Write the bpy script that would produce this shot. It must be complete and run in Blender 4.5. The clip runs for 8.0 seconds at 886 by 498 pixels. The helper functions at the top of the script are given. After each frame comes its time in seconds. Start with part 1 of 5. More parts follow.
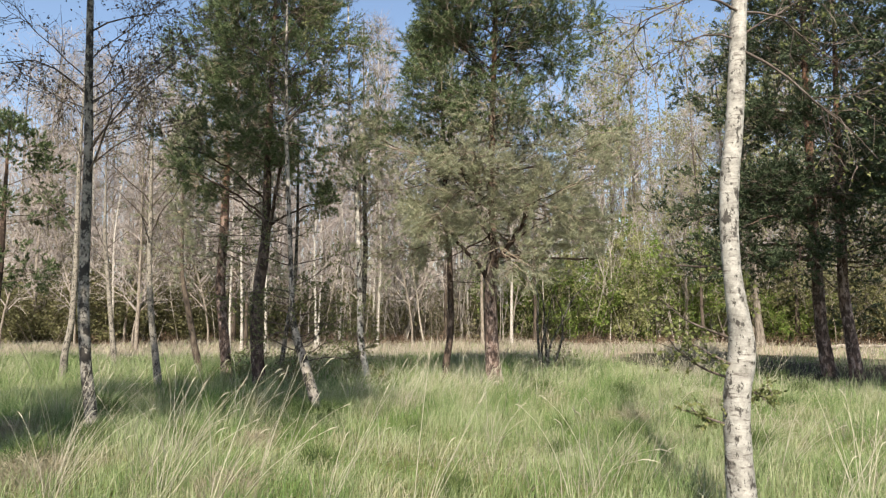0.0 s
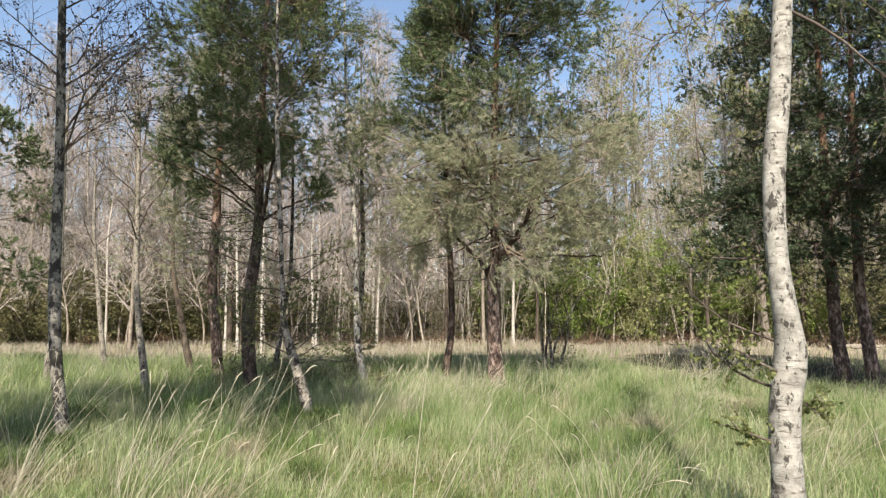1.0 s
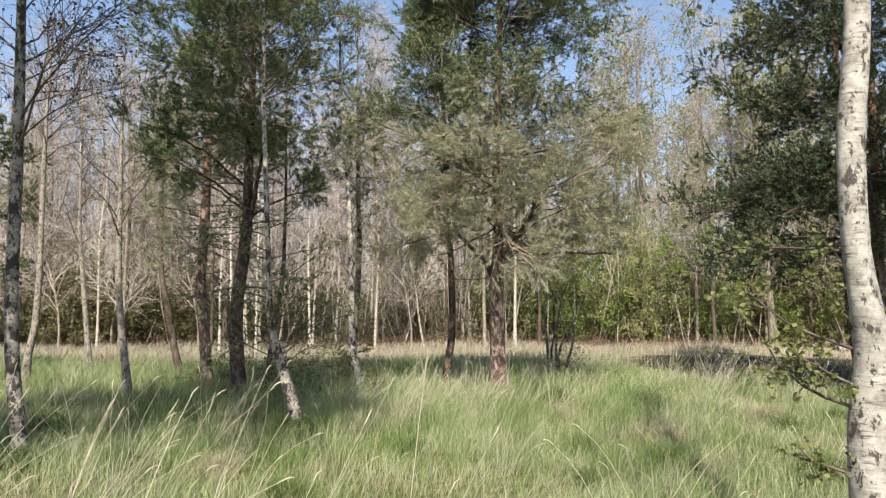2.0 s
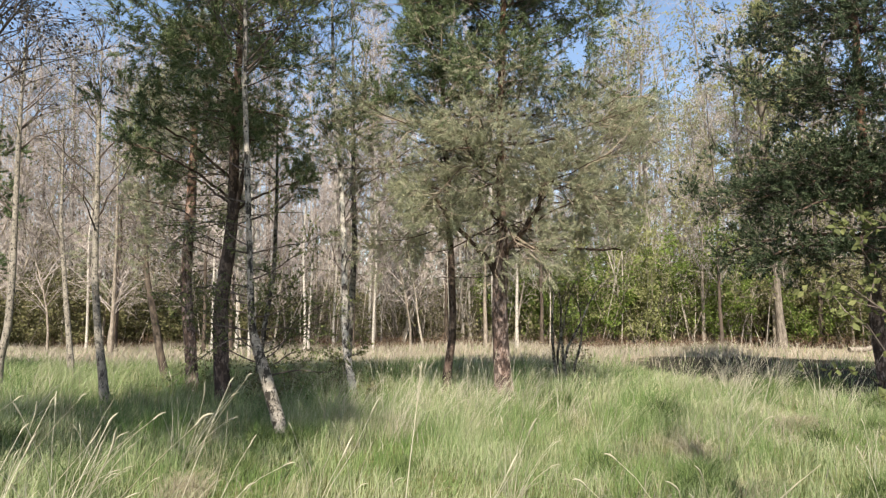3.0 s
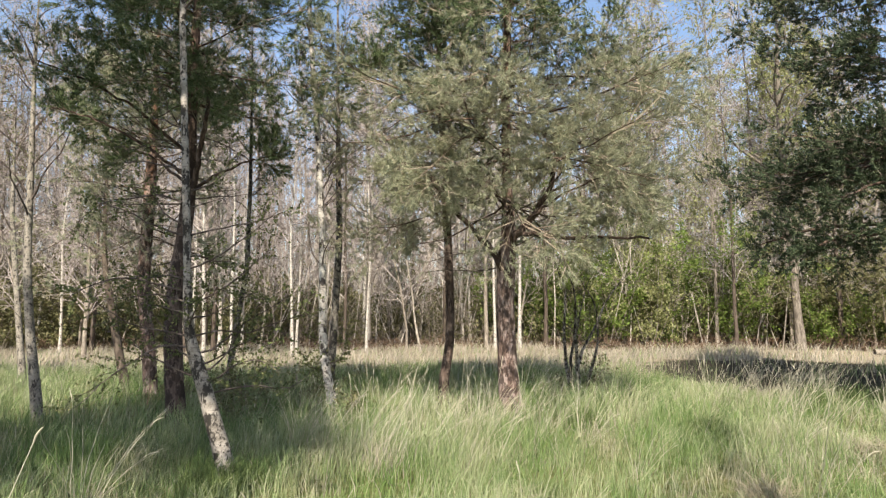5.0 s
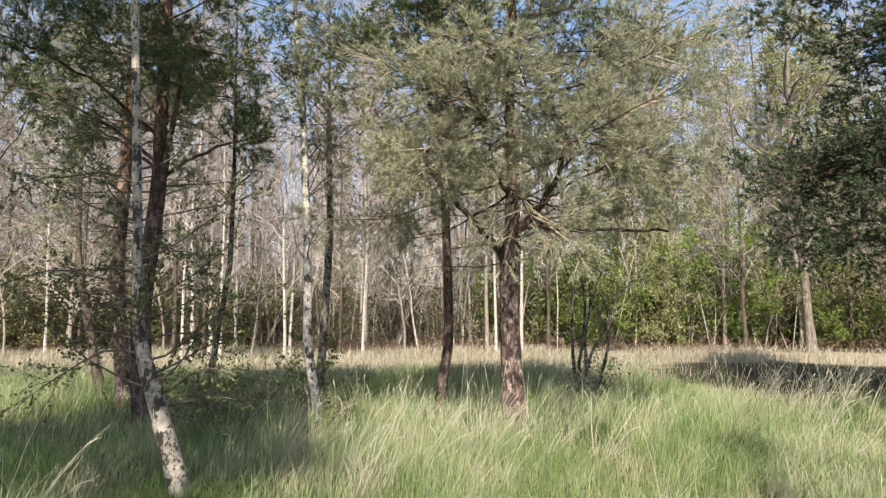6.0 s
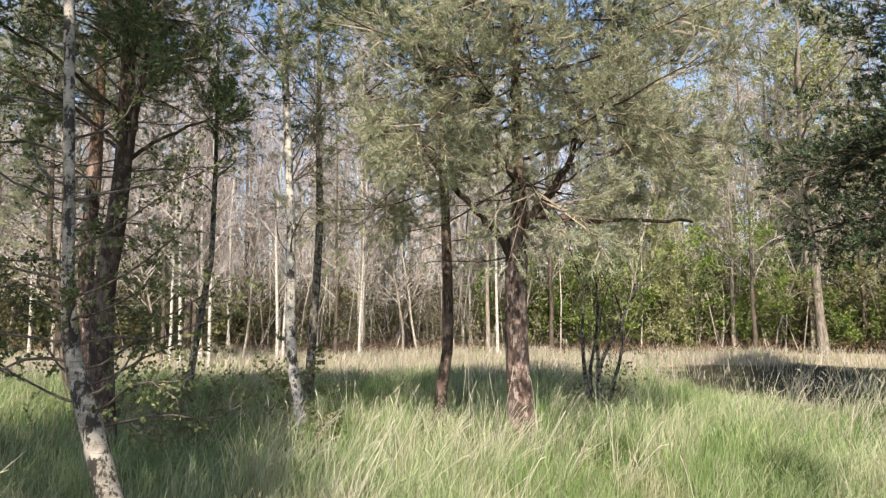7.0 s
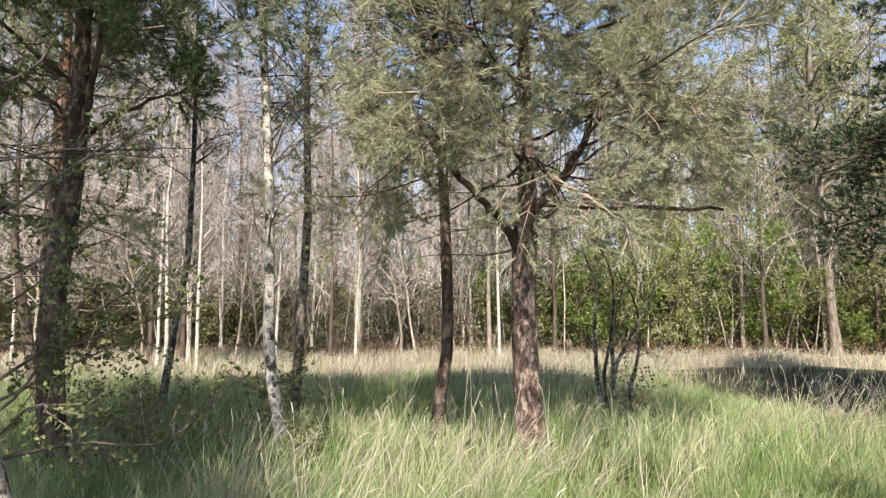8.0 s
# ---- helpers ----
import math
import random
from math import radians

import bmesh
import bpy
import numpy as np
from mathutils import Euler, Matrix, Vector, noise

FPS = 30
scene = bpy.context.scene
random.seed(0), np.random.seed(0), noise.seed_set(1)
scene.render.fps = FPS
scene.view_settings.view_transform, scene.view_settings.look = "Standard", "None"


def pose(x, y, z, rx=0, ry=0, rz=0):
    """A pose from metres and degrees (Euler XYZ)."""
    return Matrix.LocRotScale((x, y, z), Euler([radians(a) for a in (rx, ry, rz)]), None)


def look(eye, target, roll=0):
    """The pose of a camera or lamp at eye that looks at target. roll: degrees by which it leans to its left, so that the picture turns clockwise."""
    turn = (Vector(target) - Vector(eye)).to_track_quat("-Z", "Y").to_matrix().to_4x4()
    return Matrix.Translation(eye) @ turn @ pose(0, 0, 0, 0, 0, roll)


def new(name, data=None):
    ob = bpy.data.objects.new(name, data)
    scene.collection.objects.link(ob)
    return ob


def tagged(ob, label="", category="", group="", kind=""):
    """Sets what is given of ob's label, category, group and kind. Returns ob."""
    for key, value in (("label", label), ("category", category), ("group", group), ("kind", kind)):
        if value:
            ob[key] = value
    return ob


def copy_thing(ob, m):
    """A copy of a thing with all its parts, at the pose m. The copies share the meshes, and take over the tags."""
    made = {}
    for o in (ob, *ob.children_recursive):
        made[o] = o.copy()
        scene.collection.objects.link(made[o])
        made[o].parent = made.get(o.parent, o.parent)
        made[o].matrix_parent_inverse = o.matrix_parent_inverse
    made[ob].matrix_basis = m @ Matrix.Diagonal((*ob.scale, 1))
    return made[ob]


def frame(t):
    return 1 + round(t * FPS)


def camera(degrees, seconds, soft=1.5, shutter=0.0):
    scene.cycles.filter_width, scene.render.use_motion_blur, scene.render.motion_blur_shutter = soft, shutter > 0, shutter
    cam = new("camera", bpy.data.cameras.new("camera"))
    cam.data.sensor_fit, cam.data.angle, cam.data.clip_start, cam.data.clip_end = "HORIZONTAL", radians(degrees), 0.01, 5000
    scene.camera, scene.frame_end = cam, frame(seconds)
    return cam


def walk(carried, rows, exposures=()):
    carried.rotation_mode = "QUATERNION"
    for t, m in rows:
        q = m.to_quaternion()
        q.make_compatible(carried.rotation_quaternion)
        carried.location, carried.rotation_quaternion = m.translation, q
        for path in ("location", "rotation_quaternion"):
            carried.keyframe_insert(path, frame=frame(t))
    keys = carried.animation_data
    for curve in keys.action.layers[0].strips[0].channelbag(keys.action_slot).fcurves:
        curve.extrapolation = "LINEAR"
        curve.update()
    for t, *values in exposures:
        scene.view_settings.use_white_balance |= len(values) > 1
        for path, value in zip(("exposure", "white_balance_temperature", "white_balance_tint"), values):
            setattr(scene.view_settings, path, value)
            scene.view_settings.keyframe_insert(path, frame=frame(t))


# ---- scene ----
cam = camera(68.0, 8.0, soft=1.3)
EYE = 1.45
ROWS = [
    (0.0, 0.0000, 0.0000, 0.0000, 0.000, 5.900, -0.000),
    (0.5, 0.0004, 0.2671, 0.0002, 0.018, 5.888, 0.010),
    (1.0, -0.0012, 0.5822, 0.0010, 0.030, 5.888, 0.030),
    (1.5, -0.0024, 0.9244, 0.0082, 0.042, 5.888, 0.040),
    (3.0, -0.0008, 2.0842, 0.0232, 0.030, 5.900, 0.080),
    (3.5, 0.0103, 2.5163, 0.0289, 0.036, 5.894, 0.100),
    (4.0, 0.0257, 2.9296, 0.0240, 0.024, 5.900, 0.100),
    (4.5, 0.0395, 3.3608, 0.0253, 0.006, 5.894, 0.100),
    (6.0, 0.0920, 4.6928, 0.0203, 0.012, 5.966, 0.010),
    (6.5, 0.0984, 5.1398, 0.0217, 0.006, 5.978, 0.000),
    (7.0, 0.1035, 5.5928, 0.0224, 0.006, 5.984, 0.010),
    (7.5, 0.1122, 6.0434, 0.0213, 0.012, 5.984, 0.030),
    (8.0, 0.1189, 6.4976, 0.0226, 0.012, 6.014, 0.030),
]
walk(cam, [(t, pose(x, y, EYE + z, 90 + pitch, roll, yaw)) for t, x, y, z, yaw, pitch, roll in ROWS],
     exposures=[(0.0, 1.07, 6950, 10), (3.5, 1.15, 6950, 10), (6.5, 1.27, 6900, 11), (8.0, 1.34, 6850, 11)])

# ---- light: a clear spring noon, the sun high behind the camera ----
world = bpy.data.worlds.new("sky")
scene.world = world
world.use_nodes = True
wn = world.node_tree
sky = wn.nodes.new("ShaderNodeTexSky")
sky.sky_type, sky.sun_disc = "NISHITA", False
sky.sun_elevation, sky.sun_rotation = radians(47), radians(186)
sky.air_density, sky.dust_density, sky.ozone_density = 1.0, 1.4, 2.0
wn.nodes["Background"].inputs["Strength"].default_value = 0.112
wn.links.new(sky.outputs["Color"], wn.nodes["Background"].inputs["Color"])

sun_data = bpy.data.lights.new("sun", "SUN")
sun_data.energy, sun_data.angle, sun_data.color = 5.0, radians(0.53), (1.0, 0.94, 0.82)
sun = new("sun", sun_data)
sun.matrix_world = look((0, -20, 21.8), (2.0, 0, 0.4))


# ---- materials ----
class Nodes:
    """A short way to write a node material."""

    def __init__(self, name):
        self.m = bpy.data.materials.new(name)
        self.m.use_nodes = True
        self.t = self.m.node_tree
        self.t.nodes.clear()
        self.out = self.add("ShaderNodeOutputMaterial")

    def add(self, kind, **ins):
        n = self.t.nodes.new(kind)
        for key, value in ins.items():
            sock = n.inputs[key.replace("_", " ")]
            if isinstance(value, bpy.types.NodeSocket):
                self.t.links.new(value, sock)
            else:
                sock.default_value = value
        return n

    def coords(self, stretch=(1, 1, 1)):
        tex = self.add("ShaderNodeTexCoord")
        return self.add("ShaderNodeMapping", Vector=tex.outputs["Object"], Scale=stretch).outputs["Vector"]

    def noise(self, vec, scale, detail=5.0, rough=0.6):
        return self.add("ShaderNodeTexNoise", Vector=vec, Scale=scale, Detail=detail, Roughness=rough).outputs["Fac"]

    def ramp(self, fac, stops):
        n = self.add("ShaderNodeValToRGB", Fac=fac)
        el = n.color_ramp.elements
        while len(el) < len(stops):
            el.new(0.5)
        for e, (p, c) in zip(el, stops):
            e.position, e.color = p, (*c, 1) if len(c) == 3 else c
        return n.outputs["Color"]

    def grey(self, fac, a, b):
        return self.ramp(fac, [(a, (0, 0, 0)), (b, (1, 1, 1))])

    def mix(self, fac, a, b, blend="MIX"):
        n = self.add("ShaderNodeMix")
        n.data_type, n.blend_type = "RGBA", blend
        for i, v in ((0, fac), (6, a), (7, b)):
            if isinstance(v, bpy.types.NodeSocket):
                self.t.links.new(v, n.inputs[i])
            else:
                n.inputs[i].default_value = (*v, 1) if isinstance(v, tuple) else v
        return n.outputs[2]

    def surface(self, colour, rough=0.9, height=None, strength=0.5, distance=0.02, spec=0.25):
        p = self.add("ShaderNodeBsdfPrincipled", Base_Color=colour, Roughness=rough)
        p.inputs["Specular IOR Level"].default_value = spec
        if height is not None:
            b = self.add("ShaderNodeBump", Strength=strength, Distance=distance, Height=height)
            self.t.links.new(b.outputs["Normal"], p.inputs["Normal"])
        self.t.links.new(p.outputs[0], self.out.inputs["Surface"])
        return self.m

    def thin(self, colour, rough=0.65, through_light=0.35, spec=0.15):
        p = self.add("ShaderNodeBsdfPrincipled", Base_Color=colour, Roughness=rough)
        p.inputs["Specular IOR Level"].default_value = spec
        tr = self.add("ShaderNodeBsdfTranslucent", Color=colour)
        mx = self.add("ShaderNodeMixShader", Fac=through_light)
        self.t.links.new(p.outputs[0], mx.inputs[1])
        self.t.links.new(tr.outputs[0], mx.inputs[2])
        self.t.links.new(mx.outputs[0], self.out.inputs["Surface"])
        return self.m


def foliage(name, stops, patch=0.6, through_light=0.35, dark=0.75, rough=0.6):
    """Leaves, needles or blades: each one its own tone, with larger patches of lighter and duller growth."""
    n = Nodes(name)
    isl = n.add("ShaderNodeNewGeometry").outputs["Random Per Island"]
    c = n.ramp(isl, stops)
    big = n.grey(n.noise(n.coords(), patch, 3), 0.35, 0.65)
    c = n.mix(big, n.mix(1.0, c, (dark, dark, dark), "MULTIPLY"), c)
    return n.thin(c, rough, through_light)


def birch_bark(name, white=(0.508, 0.467, 0.41), dull=(0.295, 0.271, 0.238), dark=(0.029, 0.025, 0.022), scars=0.60, coarse=1.0):
    n = Nodes(name)
    lent = n.noise(n.coords((7, 7, 75)), 1.0, 4, 0.6)
    broken = n.grey(n.noise(n.coords((11, 11, 6)), 1.0, 4, 0.6), 0.46, 0.56)
    lines = n.mix(1.0, n.grey(lent, 0.56, 0.63), broken, "MULTIPLY")
    mottle = n.grey(n.noise(n.coords((26, 26, 34)), 1.0, 5, 0.7), 0.42, 0.68)
    patch = n.noise(n.coords((24 / coarse, 24 / coarse, 13 / coarse)), 1.0, 7, 0.7)
    small = n.noise(n.coords((44 / coarse, 44 / coarse, 30 / coarse)), 1.0, 6, 0.7)
    black = n.mix(1.0, n.grey(patch, scars + 0.01, scars + 0.05), n.grey(small, scars + 0.035, scars + 0.075), "LIGHTEN")
    grey = n.grey(n.noise(n.coords((9, 9, 11)), 1.0, 7, 0.72), 0.43, 0.60)
    c = n.mix(mottle, n.mix(grey, white, dull), n.mix(0.45, white, dull))
    c = n.mix(lines, c, (0.107, 0.09, 0.082))
    c = n.mix(black, c, dark)
    return n.surface(c, 0.75, n.mix(0.5, lent, patch), 0.5, 0.012, 0.3)


def pine_bark(name, plate=(0.152, 0.102, 0.082), pale=(0.271, 0.217, 0.189), crack=(0.037, 0.026, 0.022), upper=(0.189, 0.094, 0.057), up_from=2.6, up_to=5.0):
    """Long scaly plates: pale flakes, brown below them, dark uneven furrows."""
    n = Nodes(name)
    flake = n.noise(n.coords((13, 13, 4.5)), 1.0, 7, 0.68)
    furrow = n.noise(n.coords((24, 24, 5)), 1.0, 6, 0.7)
    fine = n.noise(n.coords((45, 45, 30)), 1.0, 5, 0.7)
    blotch = n.noise(n.coords((8, 8, 5)), 1.0, 5, 0.65)
    c = n.mix(n.grey(flake, 0.46, 0.56), plate, pale)
    z = n.add("ShaderNodeSeparateXYZ", Vector=n.coords()).outputs["Z"]
    t = n.add("ShaderNodeMapRange", Value=z)
    t.inputs["From Min"].default_value, t.inputs["From Max"].default_value = up_from, up_to
    c = n.mix(t.outputs[0], c, n.mix(n.grey(flake, 0.4, 0.6), upper, (0.164, 0.107, 0.082)))
    c = n.mix(n.grey(furrow, 0.54, 0.62), c, crack)
    # dark blotches: brown bark patches, with the crown's dappled shade painted in
    c = n.mix(n.grey(blotch, 0.475, 0.53), c, n.mix(0.82, c, crack))
    c = n.mix(n.grey(fine, 0.55, 0.75), c, n.mix(0.4, c, crack))
    return n.surface(c, 0.92, n.mix(0.5, flake, furrow), 0.8, 0.03, 0.15)


def plain_bark(name, a, b, c3):
    n = Nodes(name)
    f = n.noise(n.coords((12, 12, 3)), 1.0, 6, 0.7)
    c = n.ramp(f, [(0.34, c3), (0.48, a), (0.64, b)])
    blotch = n.grey(n.noise(n.coords((16, 16, 7)), 1.0, 6, 0.7), 0.50, 0.60)
    c = n.mix(blotch, c, n.mix(0.6, c, c3))
    return n.surface(c, 0.9, f, 0.6, 0.02, 0.2)


def ground_surface():
    n = Nodes("ground_litter_and_turf")
    v = n.coords()
    a = n.noise(v, 0.35, 6, 0.65)
    b = n.noise(v, 9.0, 8, 0.7)
    turf = n.ramp(b, [(0.3, (0.037, 0.045, 0.015)), (0.5, (0.09, 0.102, 0.037)), (0.7, (0.197, 0.172, 0.09))])
    straw = n.ramp(b, [(0.3, (0.12, 0.098, 0.066)), (0.5, (0.25, 0.21, 0.15)), (0.7, (0.35, 0.30, 0.23))])
    litter = n.ramp(b, [(0.3, (0.041, 0.028, 0.018)), (0.5, (0.115, 0.074, 0.049)), (0.7, (0.221, 0.148, 0.102))])
    y = n.add("ShaderNodeSeparateXYZ", Vector=v).outputs["Y"]
    edge = n.add("ShaderNodeMath")
    edge.operation = "MULTIPLY_ADD"
    n.t.links.new(a, edge.inputs[0])
    edge.inputs[1].default_value = 9.0
    n.t.links.new(y, edge.inputs[2])
    m1 = n.add("ShaderNodeMapRange", Value=edge.outputs[0])
    m1.inputs["From Min"].default_value, m1.inputs["From Max"].default_value = 23.0, 27.0
    m2 = n.add("ShaderNodeMapRange", Value=edge.outputs[0])
    m2.inputs["From Min"].default_value, m2.inputs["From Max"].default_value = 37.0, 40.0
    c = n.mix(m2.outputs[0], n.mix(m1.outputs[0], turf, straw), litter)
    # dark oval beside the pines: their shade painted into the ground colour
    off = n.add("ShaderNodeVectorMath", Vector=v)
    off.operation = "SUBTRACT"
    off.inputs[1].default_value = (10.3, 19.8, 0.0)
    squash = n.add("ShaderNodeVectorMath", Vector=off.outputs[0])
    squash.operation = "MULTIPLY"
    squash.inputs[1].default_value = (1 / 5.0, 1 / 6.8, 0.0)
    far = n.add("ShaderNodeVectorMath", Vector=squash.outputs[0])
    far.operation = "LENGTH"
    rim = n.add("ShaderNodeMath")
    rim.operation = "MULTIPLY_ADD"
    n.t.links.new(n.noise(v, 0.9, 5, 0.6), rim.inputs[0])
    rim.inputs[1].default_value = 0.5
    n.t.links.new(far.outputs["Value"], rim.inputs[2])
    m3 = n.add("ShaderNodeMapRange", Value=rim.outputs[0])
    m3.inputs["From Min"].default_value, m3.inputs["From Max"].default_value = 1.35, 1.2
    pine_shade = n.ramp(b, [(0.3, (0.018, 0.016, 0.010)), (0.5, (0.038, 0.034, 0.023)), (0.7, (0.085, 0.074, 0.05))])
    c = n.mix(m3.outputs[0], c, pine_shade)
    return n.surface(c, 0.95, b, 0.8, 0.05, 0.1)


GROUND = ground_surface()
BIRCH = birch_bark("birch_bark", (0.36, 0.345, 0.32), (0.14, 0.13, 0.118), (0.045, 0.04, 0.036), scars=0.548, coarse=1.7)
BIRCH_SCARRED = birch_bark("scarred_birch_bark", (0.50, 0.47, 0.43), (0.20, 0.18, 0.16), (0.033, 0.027, 0.025), scars=0.53, coarse=2.2)
BIRCH_THIN = birch_bark("thin_birch_bark", (0.279, 0.254, 0.217), (0.131, 0.115, 0.098), scars=0.53)
BIRCH_GREY = birch_bark("birch_bark_grey", (0.312, 0.287, 0.258), (0.098, 0.089, 0.075), scars=0.50, coarse=2.2)
BIRCH_DARK = birch_bark("birch_bark_dark", (0.246, 0.226, 0.197), (0.07, 0.06, 0.051), scars=0.485, coarse=2.6)
BIRCH_MOSSY = birch_bark("mossy_birch_bark", (0.361, 0.328, 0.295), (0.131, 0.113, 0.094), (0.029, 0.025, 0.021), scars=0.51, coarse=2.0)
BIRCH_FAR = birch_bark("far_birch_bark", (0.459, 0.43, 0.389), (0.295, 0.271, 0.242), scars=0.56)
PINE_BARK = pine_bark("pine_bark", (0.135, 0.092, 0.078), (0.30, 0.235, 0.215))
PINE_DARK = pine_bark("pine_bark_dark", (0.088, 0.062, 0.052), (0.155, 0.118, 0.10), (0.026, 0.019, 0.016), (0.095, 0.062, 0.046), 3.0, 5.0)
PINE_LIMB = pine_bark("pine_limb_bark", (0.085, 0.058, 0.045), (0.13, 0.096, 0.08), (0.032, 0.022, 0.018), (0.085, 0.055, 0.042), 3.2, 5.0)
PALE_TWIG = plain_bark("tan_pine_twig", (0.21, 0.172, 0.132), (0.30, 0.255, 0.20), (0.11, 0.086, 0.065))
DEAD_TWIG = plain_bark("dead_pine_twig", (0.107, 0.086, 0.074), (0.197, 0.164, 0.143), (0.049, 0.041, 0.033))
BIRCH_TWIG = plain_bark("birch_twig_bark", (0.09, 0.07, 0.061), (0.164, 0.135, 0.123), (0.041, 0.033, 0.029))
WOOD_TRUNK = plain_bark("forest_trunk_bark", (0.205, 0.176, 0.148), (0.312, 0.275, 0.234), (0.09, 0.075, 0.061))
WOOD_PALE = plain_bark("pale_trunk_bark", (0.254, 0.226, 0.189), (0.377, 0.344, 0.295), (0.115, 0.094, 0.078))
OAK_BARK = plain_bark("oak_bark", (0.14, 0.12, 0.10), (0.235, 0.205, 0.175), (0.06, 0.05, 0.042))
YOUNG_STEM = plain_bark("young_stem_bark", (0.385, 0.345, 0.305), (0.55, 0.505, 0.45), (0.185, 0.16, 0.135))
WOOD_DARK = plain_bark("dark_trunk_bark", (0.074, 0.057, 0.046), (0.131, 0.107, 0.086), (0.037, 0.029, 0.025))
WOOD_TWIG = plain_bark("forest_twig_bark", (0.30, 0.262, 0.247), (0.43, 0.385, 0.365), (0.15, 0.128, 0.116))
OLIVE_NEEDLE = foliage("olive_pine_needles", [(0.0, (0.21, 0.235, 0.15)), (0.5, (0.36, 0.375, 0.255)), (1.0, (0.49, 0.475, 0.35))], 0.9, 0.5, 0.8)
GREEN_NEEDLE = foliage("green_pine_needles", [(0.0, (0.04, 0.064, 0.028)), (0.6, (0.114, 0.158, 0.072)), (1.0, (0.23, 0.265, 0.145))], 0.9, 0.15, 0.65)
BLUE_NEEDLE = foliage("bluish_pine_needles", [(0.0, (0.02, 0.035, 0.018)), (0.5, (0.05, 0.074, 0.04)), (1.0, (0.125, 0.155, 0.09))], 0.9, 0.03)
DARK_LEAF = foliage("dark_birch_leaves", [(0.0, (0.057, 0.074, 0.03)), (0.6, (0.131, 0.152, 0.061)), (1.0, (0.238, 0.242, 0.111))], 1.5, 0.25)
CATKIN = foliage("dark_birch_catkins_and_buds", [(0.0, (0.05, 0.038, 0.036)), (0.6, (0.10, 0.078, 0.07)), (1.0, (0.16, 0.15, 0.09))], 1.5, 0.15)
BIRCH_LEAF = foliage("young_birch_leaves", [(0.0, (0.082, 0.098, 0.037)), (0.6, (0.156, 0.176, 0.066)), (1.0, (0.238, 0.246, 0.107))], 1.5, 0.35)
FRESH_LEAF = foliage("fresh_green_leaves", [(0.0, (0.09, 0.145, 0.03)), (0.6, (0.185, 0.265, 0.062)), (1.0, (0.29, 0.35, 0.11))], 0.45, 0.4, 0.5)
LIME_LEAF = foliage("yellow_green_buds", [(0.0, (0.20, 0.225, 0.09)), (0.6, (0.30, 0.315, 0.14)), (1.0, (0.38, 0.375, 0.21))], 0.4, 0.4, 0.8)
BROWN_LEAF = foliage("dull_brown_olive_leaves", [(0.0, (0.098, 0.102, 0.045)), (0.5, (0.164, 0.164, 0.078)), (1.0, (0.254, 0.234, 0.127))], 0.25, 0.3, 0.6)
STRAW = foliage("dry_straw_grass", [(0.0, (0.262, 0.236, 0.182)), (0.5, (0.36, 0.322, 0.262)), (1.0, (0.46, 0.415, 0.35))], 0.4, 0.3, 0.75)
DEAD_STRAW = foliage("flattened_dead_straw", [(0.0, (0.22, 0.185, 0.125)), (0.5, (0.34, 0.30, 0.215)), (1.0, (0.42, 0.38, 0.285))], 2.0, 0.3, 0.8)
BRACKEN = foliage("dead_bracken_fronds", [(0.0, (0.098, 0.061, 0.041)), (0.6, (0.18, 0.119, 0.082)), (1.0, (0.279, 0.205, 0.152))], 0.5, 0.2, 0.7)
STALK = foliage("bleached_stalk", [(0.0, (0.39, 0.36, 0.27)), (1.0, (0.55, 0.515, 0.415))], 2.0, 0.2, 0.9)


def grass_blades():
    """Green blades among last year's straw, in patches of rich, pale and dry growth."""
    n = Nodes("meadow_grass")
    isl = n.add("ShaderNodeNewGeometry").outputs["Random Per Island"]
    rich = n.ramp(isl, [(0.0, (0.055, 0.106, 0.030)), (0.5, (0.107, 0.176, 0.053)), (0.9, (0.168, 0.236, 0.081)), (1.0, (0.30, 0.30, 0.18))])
    light = n.ramp(isl, [(0.0, (0.165, 0.21, 0.102)), (0.45, (0.25, 0.30, 0.155)), (0.8, (0.32, 0.355, 0.208)), (1.0, (0.42, 0.40, 0.29))])
    dry = n.ramp(isl, [(0.0, (0.185, 0.195, 0.11)), (0.4, (0.285, 0.28, 0.175)), (0.7, (0.37, 0.34, 0.24)), (1.0, (0.45, 0.41, 0.315))])
    a = n.grey(n.noise(n.coords(), 0.9, 5, 0.7), 0.435, 0.585)
    b = n.grey(n.noise(n.coords((1, 1, 0)), 1.3, 4, 0.6), 0.53, 0.66)
    return n.thin(n.mix(b, n.mix(a, rich, light), dry), 0.65, 0.22)



GRASS = grass_blades()
SEDGE = foliage("dark_sedge", [(0.0, (0.049, 0.082, 0.029)), (0.6, (0.098, 0.143, 0.049)), (1.0, (0.18, 0.221, 0.082))], 1.0, 0.25, 0.8)


